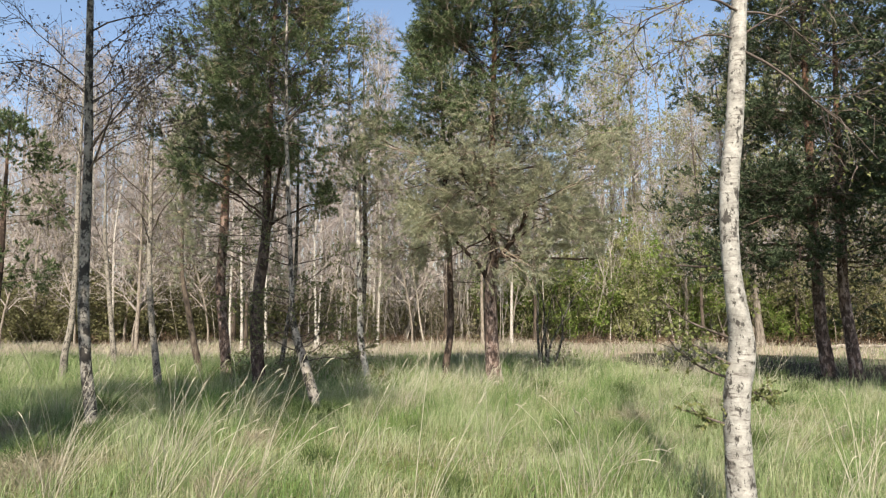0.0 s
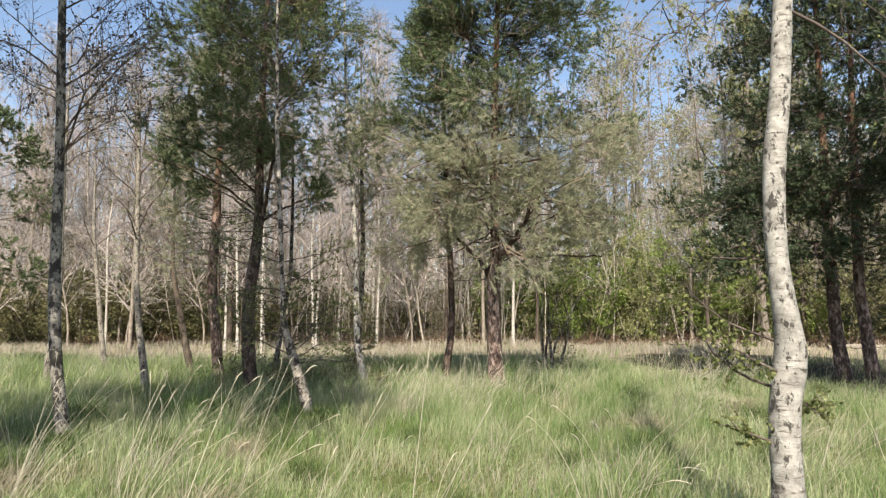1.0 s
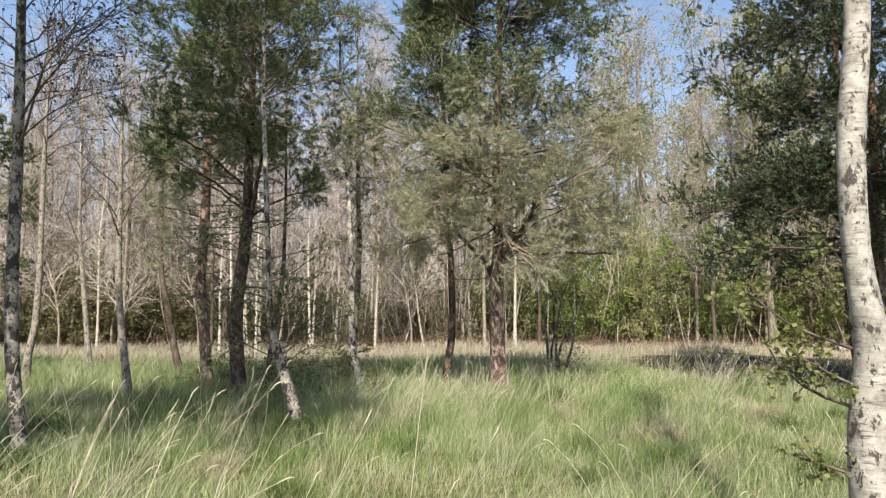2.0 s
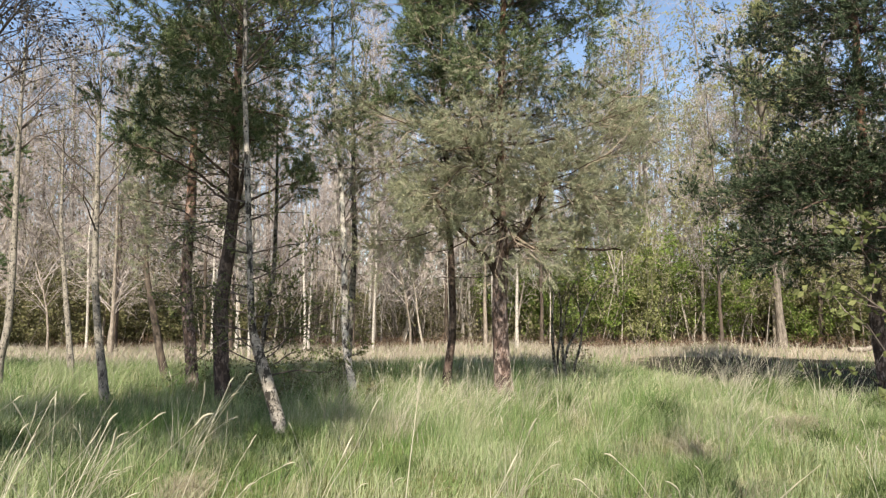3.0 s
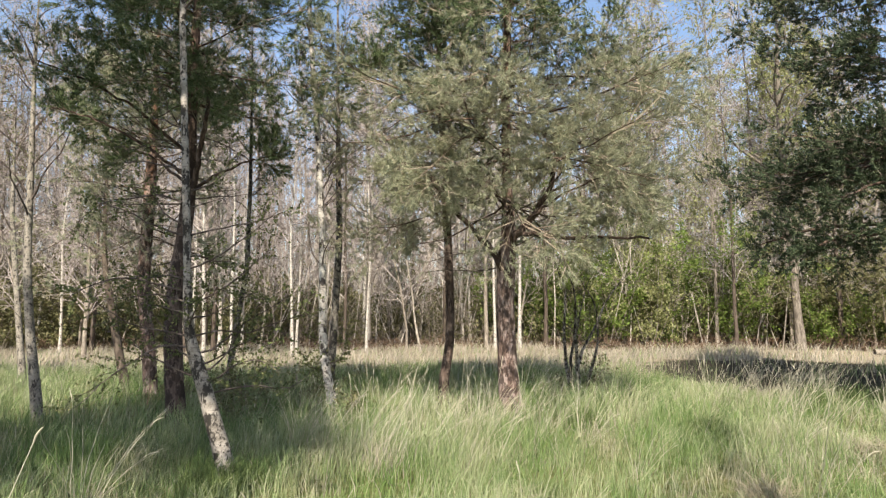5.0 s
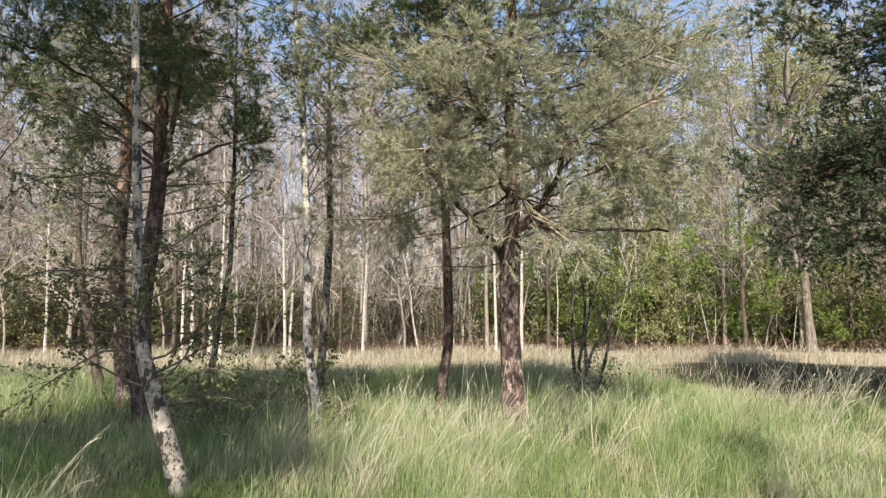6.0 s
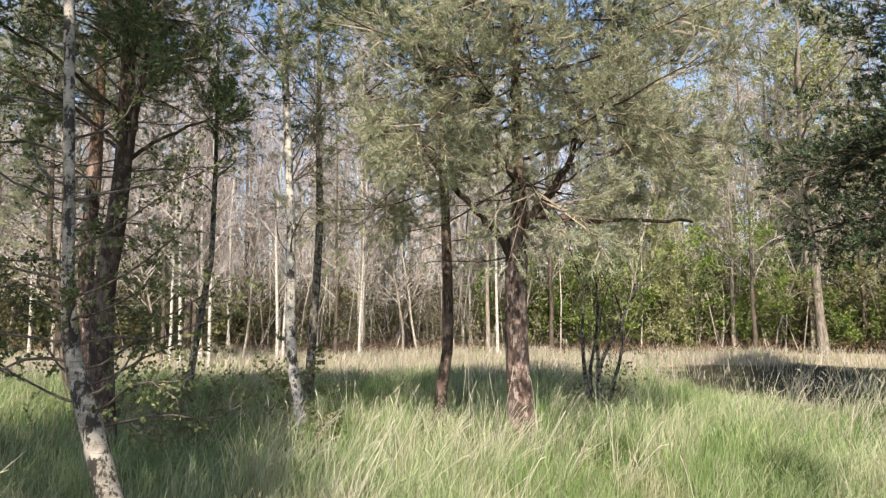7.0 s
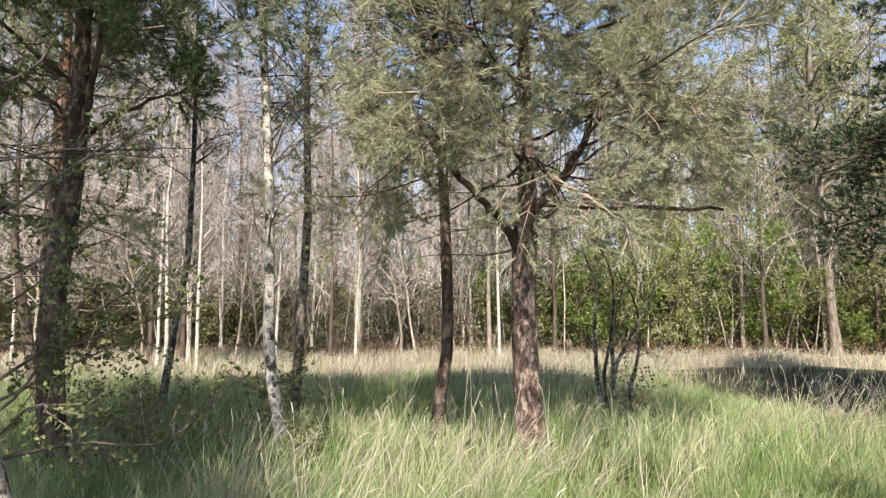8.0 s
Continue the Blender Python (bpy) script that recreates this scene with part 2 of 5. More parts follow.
# ---- mesh tools ----
class Geo:
    """Collects corners and faces, then becomes one mesh."""

    def __init__(self):
        self.v, self.f3, self.f4, self.n = [], [], [], 0

    def add(self, v, f3=None, f4=None):
        if f3 is not None:
            self.f3.append(f3 + self.n)
        if f4 is not None:
            self.f4.append(f4 + self.n)
        self.v.append(v)
        self.n += len(v)

    def mesh(self, name, material, smooth=True):
        me = bpy.data.meshes.new(name)
        v = np.concatenate(self.v)
        f3 = np.concatenate(self.f3) if self.f3 else np.zeros((0, 3), int)
        f4 = np.concatenate(self.f4) if self.f4 else np.zeros((0, 4), int)
        me.vertices.add(len(v))
        me.vertices.foreach_set("co", v.astype(np.float32).ravel())
        me.loops.add(f3.size + f4.size)
        me.loops.foreach_set("vertex_index", np.concatenate([f3.ravel(), f4.ravel()]).astype(np.int32))
        me.polygons.add(len(f3) + len(f4))
        starts = np.concatenate([np.arange(len(f3)) * 3, f3.size + np.arange(len(f4)) * 4])
        me.polygons.foreach_set("loop_start", starts.astype(np.int32))
        me.polygons.foreach_set("use_smooth", np.full(len(starts), smooth))
        me.update(calc_edges=True)
        me.materials.append(material)
        return me


def part(name, geo, material, parent, label="", smooth=True, kind=""):
    ob = new(name, geo.mesh(name, material, smooth))
    ob.parent = parent
    return tagged(ob, label, kind=kind)


def branch_parts(lines, radii, sides, material, parent, label=""):
    """Each branch of a tree as a part of its own."""
    for i in range(len(lines)):
        g = Geo()
        tubes(g, lines[i:i + 1], radii[i:i + 1], sides)
        part("branch", g, material, parent, label)


def thing(name, x, y, label, category, group="", z=0.0):
    return tagged_at(new(name), x, y, z, label, category, group)


def tagged_at(ob, x, y, z, label, category, group):
    ob.matrix_basis = pose(x, y, z)
    return tagged(ob, label, category, group)


def unit(a):
    return a / np.maximum(np.linalg.norm(a, axis=-1, keepdims=True), 1e-9)


def across(rng, d, flat=0.0):
    """Random unit ways square to d; flat near 1 keeps them level."""
    r = rng.normal(size=d.shape)
    r[..., 2] *= 1 - flat
    return unit(r - (r * d).sum(-1, keepdims=True) * d)


def tubes(geo, pts, rad, sides=3, lumps=0.0, rng=None):
    """Tapered round stems along pts (N, K, 3) with radii rad (N, K)."""
    n, k, _ = pts.shape
    tan = unit(np.gradient(pts, axis=1))
    ref = np.where(np.abs(unit(pts[:, -1] - pts[:, 0])[:, 2:3]) > 0.8, np.array([[1.0, 0, 0]]), np.array([[0, 0, 1.0]]))[:, None]
    u = unit(np.cross(tan, np.broadcast_to(ref, tan.shape)))
    w = np.cross(tan, u)
    a = np.arange(sides) * 2 * np.pi / sides
    r = np.broadcast_to(rad[..., None], (n, k, sides)).copy()
    if lumps:
        s = np.linalg.norm(np.diff(pts, axis=1), axis=2).cumsum(1)
        s = np.concatenate([np.zeros((n, 1)), s], 1)[..., None]
        for f, g, amp in ((2, 3.1, 1.0), (3, 7.3, 0.7), (5, 15.0, 0.5), (7, 31.0, 0.45), (4, 55.0, 0.35)):
            ph = rng.uniform(0, 6.28, 3)
            r = r * (1 + lumps * amp * np.sin(f * a + ph[0] + 1.5 * np.sin(g * 0.7 * s + ph[2])) * np.sin(g * s + ph[1]))
    v = pts[:, :, None] + r[..., None] * (np.cos(a)[:, None] * u[:, :, None] + np.sin(a)[:, None] * w[:, :, None])
    idx = np.arange(n * k * sides).reshape(n, k, sides)
    p, q = idx[:, :-1], idx[:, 1:]
    f4 = np.stack([p, np.roll(p, -1, 2), np.roll(q, -1, 2), q], -1).reshape(-1, 4)
    geo.add(v.reshape(-1, 3), None, f4)


def slivers(geo, rng, pts, width):
    """The finest twigs: one narrow blade of bark for each polyline (N, K, 3)."""
    n, k, _ = pts.shape
    side = across(rng, unit(pts[:, -1] - pts[:, 0])) * (np.zeros(n) + width)[:, None] * 0.5
    if k == 2:
        geo.add(np.stack([pts[:, 0] - side, pts[:, 0] + side, pts[:, 1]], 1).reshape(-1, 3), np.arange(n * 3).reshape(-1, 3))
        return
    m = k // 2
    v = np.stack([pts[:, 0] - side, pts[:, 0] + side, pts[:, m] + side * 0.7, pts[:, m] - side * 0.7, pts[:, -1]], 1).reshape(-1, 3)
    i = np.arange(n)[:, None] * 5
    geo.add(v, i + np.array([3, 2, 4]), i + np.array([0, 1, 2, 3]))


def shoots(rng, base, way, length, k, wander=0.15, lift=0.0):
    """Polylines (N, k, 3) that set out from base along way and wander."""
    pts = [base]
    d = unit(way)
    step = (length / (k - 1))[:, None]
    for _ in range(k - 1):
        pts.append(pts[-1] + d * step)
        d = unit(d + rng.normal(size=d.shape) * wander + np.array([0, 0, lift]))
    return np.stack(pts, 1)


def along(rng, pts, count, lo=0.2, hi=1.0):
    """count random places on each polyline: the place, the way of the line there, the part of its length, the line's number."""
    n, k, _ = pts.shape
    s = rng.uniform(lo, hi, (n, count))
    f = s * (k - 1)
    i = np.minimum(f.astype(int), k - 2)
    w = (f - i)[..., None]
    rows = np.arange(n)[:, None]
    p = pts[rows, i] * (1 - w) + pts[rows, i + 1] * w
    d = unit(pts[rows, i + 1] - pts[rows, i])
    return p.reshape(-1, 3), d.reshape(-1, 3), s.ravel(), np.repeat(np.arange(n), count)


def taper(length_radius, k, tip=0.25):
    return length_radius[:, None] * np.linspace(1, tip, k)[None]


def spread(rng, d, angle, flat=0.0):
    """Ways that leave d by about angle degrees."""
    a = np.radians(angle * rng.uniform(0.75, 1.25, (len(d), 1)))
    return d * np.cos(a) + across(rng, d, flat) * np.sin(a)


def needles(geo, rng, base, way, count, shoot=0.2, length=0.07, width=0.007, open_angle=50):
    """Tufts of pine needles, count of them on each shoot."""
    n = len(base) * count
    s = rng.uniform(0.0, 1.0, n) ** 0.8
    d = np.repeat(way, count, 0)
    p = np.repeat(base, count, 0) + d * (s * shoot)[:, None]
    out = spread(rng, d, open_angle)
    side = across(rng, out) * (width * 0.5)
    tip = p + out * (length * rng.uniform(0.7, 1.25, (n, 1)))
    v = np.stack([p - side, p + side, tip], 1).reshape(-1, 3)
    geo.add(v, np.arange(n * 3).reshape(-1, 3))


def leaves(geo, rng, base, size, hang=0.3, far=False):
    """Small pointed leaves, each a folded diamond of two faces."""
    n = len(base)
    d = unit(rng.normal(size=(n, 3)) + np.array([0, 0, -hang]))
    s = across(rng, d)
    up = np.cross(d, s)
    l = (size * rng.uniform(0.6, 1.3, n))[:, None]
    a, c = base, base + d * l
    if far:
        geo.add(np.stack([base - s * l * 0.42, base + s * l * 0.42, c], 1).reshape(-1, 3), np.arange(n * 3).reshape(-1, 3))
        return
    m = base + d * l * 0.45
    b, e = m + s * l * 0.36 + up * l * 0.1, m - s * l * 0.36 + up * l * 0.1
    v = np.stack([a, b, c, e], 1).reshape(-1, 3)
    i = np.arange(n)[:, None] * 4
    geo.add(v, np.concatenate([i + np.array([0, 1, 2]), i + np.array([0, 2, 3])]))


def bole(points, radii, rings):
    """A trunk's centre line and radii, smoothed from a few stations (x, y, z)."""
    p, r = np.array(points, float), np.array(radii, float)
    z = np.linspace(p[0, 2], p[-1, 2], rings)
    line = np.stack([np.interp(z, p[:, 2], p[:, 0]), np.interp(z, p[:, 2], p[:, 1]), z], 1)
    rr = np.interp(z, p[:, 2], r)
    for _ in range(max(2, rings // 24)):
        line[1:-1] = (line[:-2] + line[1:-1] * 2 + line[2:]) / 4
        rr[1:-1] = (rr[:-2] + rr[1:-1] * 2 + rr[2:]) / 4
    return line, rr


# ---- ground ----
def ground_height(x, y):
    return 0.05 * np.sin(x * 0.55 + 1.0) * np.sin(y * 0.43 + 0.4) + 0.03 * np.sin(x * 1.3 + y * 0.9)


def build_ground():
    g = Geo()
    xs = np.concatenate([[-900, -300, -120, -60], np.arange(-40, 40.1, 0.8), [60, 120, 300, 900]])
    ys = np.concatenate([[-900, -300, -100, -40], np.arange(-12, 62.1, 0.8), [80, 120, 300, 900]])
    X, Y = np.meshgrid(xs, ys)
    near = (np.abs(X) < 41) & (Y > -13) & (Y < 63)
    Z = np.where(near, ground_height(X, Y), 0)
    v = np.stack([X, Y, Z], -1).reshape(-1, 3)
    i = np.arange(len(v)).reshape(len(ys), len(xs))
    f = np.stack([i[:-1, :-1], i[:-1, 1:], i[1:, 1:], i[1:, :-1]], -1).reshape(-1, 4)
    g.add(v, None, f)
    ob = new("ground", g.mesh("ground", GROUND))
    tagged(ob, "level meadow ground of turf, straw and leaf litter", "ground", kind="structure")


build_ground()


# ---- trees ----
def pine(label, x, y, stations, radii, crown, reach, limbs, needle, seed, bark=PINE_BARK, forks=(), shift=(0, 0), dense=1.0, group="", dead=10, wide=0.014, droop=0.0, lean_profile=0.75, low=0.6, count=44, start=0.2, tufts=6, gaps=0.2, clumps=1.0, top=None, whorl=0.0, flat=0.55, brush=0.12, needle_length=0.078, twig_bark=PALE_TWIG):
    """A Scots pine: bole, living limbs with tufts of needles from crown[0] to crown[1] metres, dead twigs below."""
    rng = np.random.default_rng(seed)
    tree = thing("pine_tree", x, y, label, "tree", group)
    line, rr = bole(stations, radii, 110)
    g = Geo()
    tubes(g, line[None], rr[None], 20, 0.035, rng)
    part("trunk", g, bark, tree, "scaly brown trunk")
    # big forks near the bottom of the crown
    fork_ends = []
    for pts, r0, r1, *rest in forks:
        p = np.array(pts, float)
        k = np.linspace(0, len(p) - 1, 20)
        q = np.stack([np.interp(k, np.arange(len(p)), p[:, j]) for j in range(3)], 1)
        for _ in range(3):
            q[1:-1] = (q[:-2] + 2 * q[1:-1] + q[2:]) / 4
        q[1:-1] += rng.normal(size=(18, 3)) * 0.012
        g = Geo()
        tubes(g, q[None], np.linspace(r0, r1, 20)[None], 10, 0.04, rng)
        part("limb", g, PINE_LIMB, tree, "stout forked limb")
        fork_ends.append((q, rest[0] if rest else 6, rest[1] if len(rest) > 1 else 1.6))
    lo, hi = crown
    h = np.sort(rng.uniform(0, 1, limbs)) ** 0.9
    z = lo + h * (hi - lo)
    if whorl:
        # the boughs leave the bole in storeys
        z = lo + np.round((z - lo) / whorl) * whorl + rng.normal(size=limbs) * 0.06 * whorl
    base = np.stack([np.interp(z, line[:, 2], line[:, j]) for j in range(3)], 1)
    turn = np.arange(limbs) * 2.4 + rng.normal(size=limbs) * 0.35
    prof = np.clip(np.minimum(low + 1.8 * h, 1.0) * (1.0 - h) ** lean_profile + 0.10, 0.1, 1)
    length = reach * prof * rng.uniform(0.75, 1.2, limbs)
    rise = -0.15 - droop + 1.1 * h
    way = np.stack([np.cos(turn) + shift[0], np.sin(turn) + shift[1], rise], 1)
    main = shoots(rng, base, way, length, 9, 0.14, 0.02)
    branch_parts(main, taper(0.005 + 0.0043 * length, 9, 0.2), 6, PINE_LIMB, tree)
    roots = main
    for q, bare, leafy in fork_ends:
        extra = np.stack([np.interp(np.linspace(bare, 19, 9), np.arange(20), q[:, j]) for j in range(3)], 1)
        roots = np.concatenate([roots, extra[None]])
    m2 = max(4, int(11 * dense))
    p, d, s, num = along(rng, roots, m2, start, 1.0)
    l2 = np.concatenate([length, [leafy for q, bare, leafy in fork_ends]])[num] * 0.42 * (1.1 - 0.6 * s) + 0.15
    sec = shoots(rng, p, spread(rng, d, 48, flat), l2, 5, 0.2, 0.03 - droop * 0.25)
    # the foliage stands in clumps with gaps between
    q = (sec[:, 3] + rng.normal(size=(len(sec), 3)) * 0.06) / clumps
    clump = np.sin(q[:, 0] * 3.9 + 1.7 * np.sin(q[:, 2] * 2.3)) + np.sin(q[:, 1] * 3.7 + 1.5 * np.sin(q[:, 0] * 2.1)) + np.sin(q[:, 2] * 4.6 + 1.2 * np.sin(q[:, 1] * 2.6))
    sec, l2 = sec[clump > np.quantile(clump, gaps)], l2[clump > np.quantile(clump, gaps)]
    g = Geo()
    slivers(g, rng, sec, 0.007 + 0.008 * l2)
    p, d, s, num = along(rng, sec, tufts, 0.35, 1.0)
    tw_l = rng.uniform(0.12, 0.32, len(p))
    twig = shoots(rng, p, unit(spread(rng, d, 42, 0.25) + np.array([0, 0, brush])), tw_l, 3, 0.2, 0.16 - droop * 0.3)
    slivers(g, rng, twig, 0.010)
    part("twig_mass", g, twig_bark, tree, "fine woody twigs", kind="stuff")
    g = Geo()
    high = np.zeros(len(twig), bool) if top is None else twig[:, 0, 2] + rng.normal(size=len(twig)) * 0.35 > top[0]
    for some, tone in ((~high, needle), (high, top and top[1])):
        if some.any():
            g = Geo()
            foot, tip = twig[some, 0], twig[some, -1]
            needles(g, rng, foot + (tip - foot) * 0.35, unit(tip - foot), count if tone is needle else count * 2 // 3, 0.18, needle_length, wide if tone is needle else wide * 1.6, 44)
            part("needle_foliage", g, tone, tree, "tufts of needles", smooth=False, kind="stuff")
    if dead:
        zz = rng.uniform(lo * 0.66, lo * 1.15 + 0.3, dead)
        base = np.stack([np.interp(zz, line[:, 2], line[:, j]) for j in range(3)], 1)
        a = rng.uniform(0, 6.28, dead)
        l = rng.uniform(0.5, 1.6, dead) * min(1.0, reach / 2.2)
        br = shoots(rng, base, np.stack([np.cos(a), np.sin(a), rng.uniform(-0.3, 0.4, dead)], 1), l, 7, 0.16, 0.01)
        branch_parts(br, taper(0.006 + 0.006 * l, 7, 0.25), 4, DEAD_TWIG, tree, "bare dead branch")
        g = Geo()
        p, d, s, num = along(rng, br, 6, 0.25, 1.0)
        tubes(g, shoots(rng, p, spread(rng, d, 50, 0.2), rng.uniform(0.1, 0.5, len(p)), 4, 0.25), taper(np.full(len(p), 0.005), 4, 0.3), 3)
        part("dead_twig_mass", g, DEAD_TWIG, tree, "bare dead lower twigs", kind="stuff")
    return tree


def broadleaf(name, label, x, y, stations, radii, first, seed, bark, leaf=BIRCH_LEAF, twig_bark=BIRCH_TWIG, branches=26, reach=1.6, rise=0.8, leaf_count=2, leaf_size=0.03,
              group="", sprouts=(), rings=90, sides=14, lumps=0.03, droop=-0.03, category="tree", sec=7, tw=5, twig_width=0.006, arms=(), thick=1.0, bushy=1.0, crook=0.13):
    """A birch or other slender tree: bole, rising branches, fine twigs, a few young leaves; sprouts are low leafy shoots (z, way x, way y, length)."""
    rng = np.random.default_rng(seed)
    tree = thing(name, x, y, label, category, group)
    line, rr = bole(stations, radii, rings)
    g = Geo()
    tubes(g, line[None], rr[None], sides, lumps, rng)
    part("trunk", g, bark, tree)
    top = line[-1, 2]
    z = rng.uniform(first, top * 0.97, branches)
    h = (z - first) / (top - first)
    base = np.stack([np.interp(z, line[:, 2], line[:, j]) for j in range(3)], 1)
    a = rng.uniform(0, 6.28, branches)
    l = reach * (1.0 - 0.7 * h) * rng.uniform(0.6, 1.2, branches)
    br = shoots(rng, base, np.stack([np.cos(a), np.sin(a), rise + 0.5 * h], 1), l, 8, crook, droop)
    for pts in arms:
        q = np.array(pts, float)
        kk = np.linspace(0, len(q) - 1, 8)
        q = np.stack([np.interp(kk, np.arange(len(q)), q[:, j]) for j in range(3)], 1)
        br = np.concatenate([br, q[None]])
        l = np.append(l, np.linalg.norm(q[-1] - q[0]))
    branch_parts(br, taper((0.006 + 0.008 * l) * thick, 8, 0.2), 5, twig_bark, tree)
    g = Geo()
    p, d, s, num = along(rng, br, sec, 0.2, 1.0)
    l2 = l[num] * 0.4 * (1.15 - 0.6 * s)
    b2 = shoots(rng, p, spread(rng, d, 45), l2, 5, 0.2, droop * 1.5)
    tubes(g, b2[:, ::2], taper(0.003 + 0.004 * l2, 3, 0.35), 3)
    p, d, s, num = along(rng, b2, tw, 0.2, 1.0)
    l3 = rng.uniform(0.1, 0.4, len(p))
    b3 = shoots(rng, p, spread(rng, d, 40), l3, 3, 0.2, droop * 4)
    slivers(g, rng, b3, twig_width)
    part("twig_mass", g, twig_bark, tree, "fine dark twigs", kind="stuff")
    if leaf_count:
        g = Geo()
        p, d, s, num = along(rng, b3, leaf_count, 0.2, 1.0)
        leaves(g, rng, p, leaf_size)
        part("leaf_foliage", g, leaf, tree, "small scattered spring leaves", smooth=False, kind="stuff")
    for zz, wx, wy, length in sprouts:
        b = np.array([[np.interp(zz, line[:, 2], line[:, j]) for j in range(3)]])
        st = shoots(rng, b, np.array([[wx, wy, 0.25]]), np.array([length]), 9, 0.16, 0.02)
        g = Geo()
        tubes(g, st, taper(np.array([0.010]), 9, 0.25), 5)
        p, d, s, num = along(rng, st, max(4, int(20 * bushy)), 0.15, 1.0)
        t2 = shoots(rng, p, spread(rng, d, 50), rng.uniform(0.15, 0.5, len(p)) * min(1, length), 5, 0.2, 0.02)
        slivers(g, rng, t2, 0.006)
        shoot = part("side_shoot", g, twig_bark, tree, "thin leafy side shoot")
        g = Geo()
        p, d, s, num = along(rng, t2, max(5, int(22 * bushy)), 0.1, 1.0)
        leaves(g, rng, p, 0.029, 0.0)
        part("leaf_foliage", g, leaf, shoot, smooth=False, kind="stuff")
    return tree


# the white birch that the camera passes
broadleaf("birch_tree", "white-barked birch with a kinked trunk and sparse young leaves", 1.87, 4.25,
          [(0.03, 0, -0.1), (0.0, 0, 0.32), (-0.01, 0, 0.7), (0.0, 0, 1.0), (0.055, 0, 1.21), (0.05, 0, 1.33), (0.0, 0, 1.69), (-0.005, 0, 2.1), (0.02, 0, 2.41), (0.07, 0.01, 2.72), (0.11, 0.02, 3.15), (0.15, 0.03, 3.6), (0.3, 0.1, 5.4), (0.4, 0.2, 8.2)],
          [0.12, 0.094, 0.082, 0.080, 0.088, 0.078, 0.058, 0.057, 0.060, 0.058, 0.053, 0.048, 0.036, 0.008], 2.9, 11, BIRCH, branches=20, reach=1.6, rise=0.7, droop=-0.09, leaf_count=3, thick=0.7, rings=160, sides=22, lumps=0.045, bushy=0.65,
          arms=[[(0.13, 0, 3.5), (-0.07, -0.05, 3.58), (-0.24, -0.1, 3.55), (-0.45, -0.1, 3.44), (-0.6, -0.15, 3.35), (-0.82, -0.2, 3.18)],
                [(0.12, 0, 3.3), (-0.03, 0.05, 3.38), (-0.16, 0.1, 3.35), (-0.28, 0.1, 3.28), (-0.41, 0.15, 3.18), (-0.6, 0.2, 3.08)],
                [(0.1, 0, 3.25), (0.35, -0.05, 3.08), (0.47, -0.1, 2.92), (0.60, -0.1, 2.79), (0.75, -0.1, 2.68), (0.9, -0.15, 2.45)],
                [(0.14, 0, 3.5), (0.41, 0.05, 3.51), (0.6, 0.1, 3.37), (0.73, 0.1, 3.26), (0.92, 0.1, 3.12)]],
          sprouts=[(0.75, -1, 0.1, 0.35), (1.05, -1, 0.3, 0.75), (1.12, -0.6, -0.2, 0.45), (1.3, -1, 0.5, 0.6), (1.5, 0.6, 0.8, 0.6), (1.75, -0.8, 0.8, 0.45), (0.95, 1, 0.2, 0.35)])
# the slim grey birch against the sky
broadleaf("birch_tree", "slim grey birch with dark twigs and tiny leaves", -3.98, 7.6,
          [(0.02, 0, -0.1), (0.0, 0, 0.31), (-0.11, 0, 0.94), (-0.17, 0, 1.6), (-0.19, 0, 2.4), (-0.20, 0, 3.18), (-0.26, 0, 4.49), (-0.29, 0, 5.27), (-0.4, 0.1, 9.0)],
          [0.085, 0.068, 0.062, 0.06, 0.055, 0.05, 0.044, 0.038, 0.006], 3.0, 12, BIRCH_GREY, CATKIN, branches=36, reach=2.1, rise=0.7, leaf_count=2, leaf_size=0.034, sec=13, tw=7, thick=0.6,
          arms=[[(-0.2, 0, 3.2), (0.1, -0.1, 3.4), (0.35, -0.1, 3.55), (0.7, -0.15, 3.64), (1.05, -0.2, 3.68)],
                [(-0.22, 0, 3.9), (-0.45, 0.1, 4.0), (-0.69, 0.1, 4.1), (-1.0, 0.1, 4.3), (-1.35, 0.1, 4.4)],
                [(-0.22, 0, 3.95), (0.0, 0.1, 4.2), (0.2, 0.1, 4.35), (0.5, 0.1, 4.45)]])
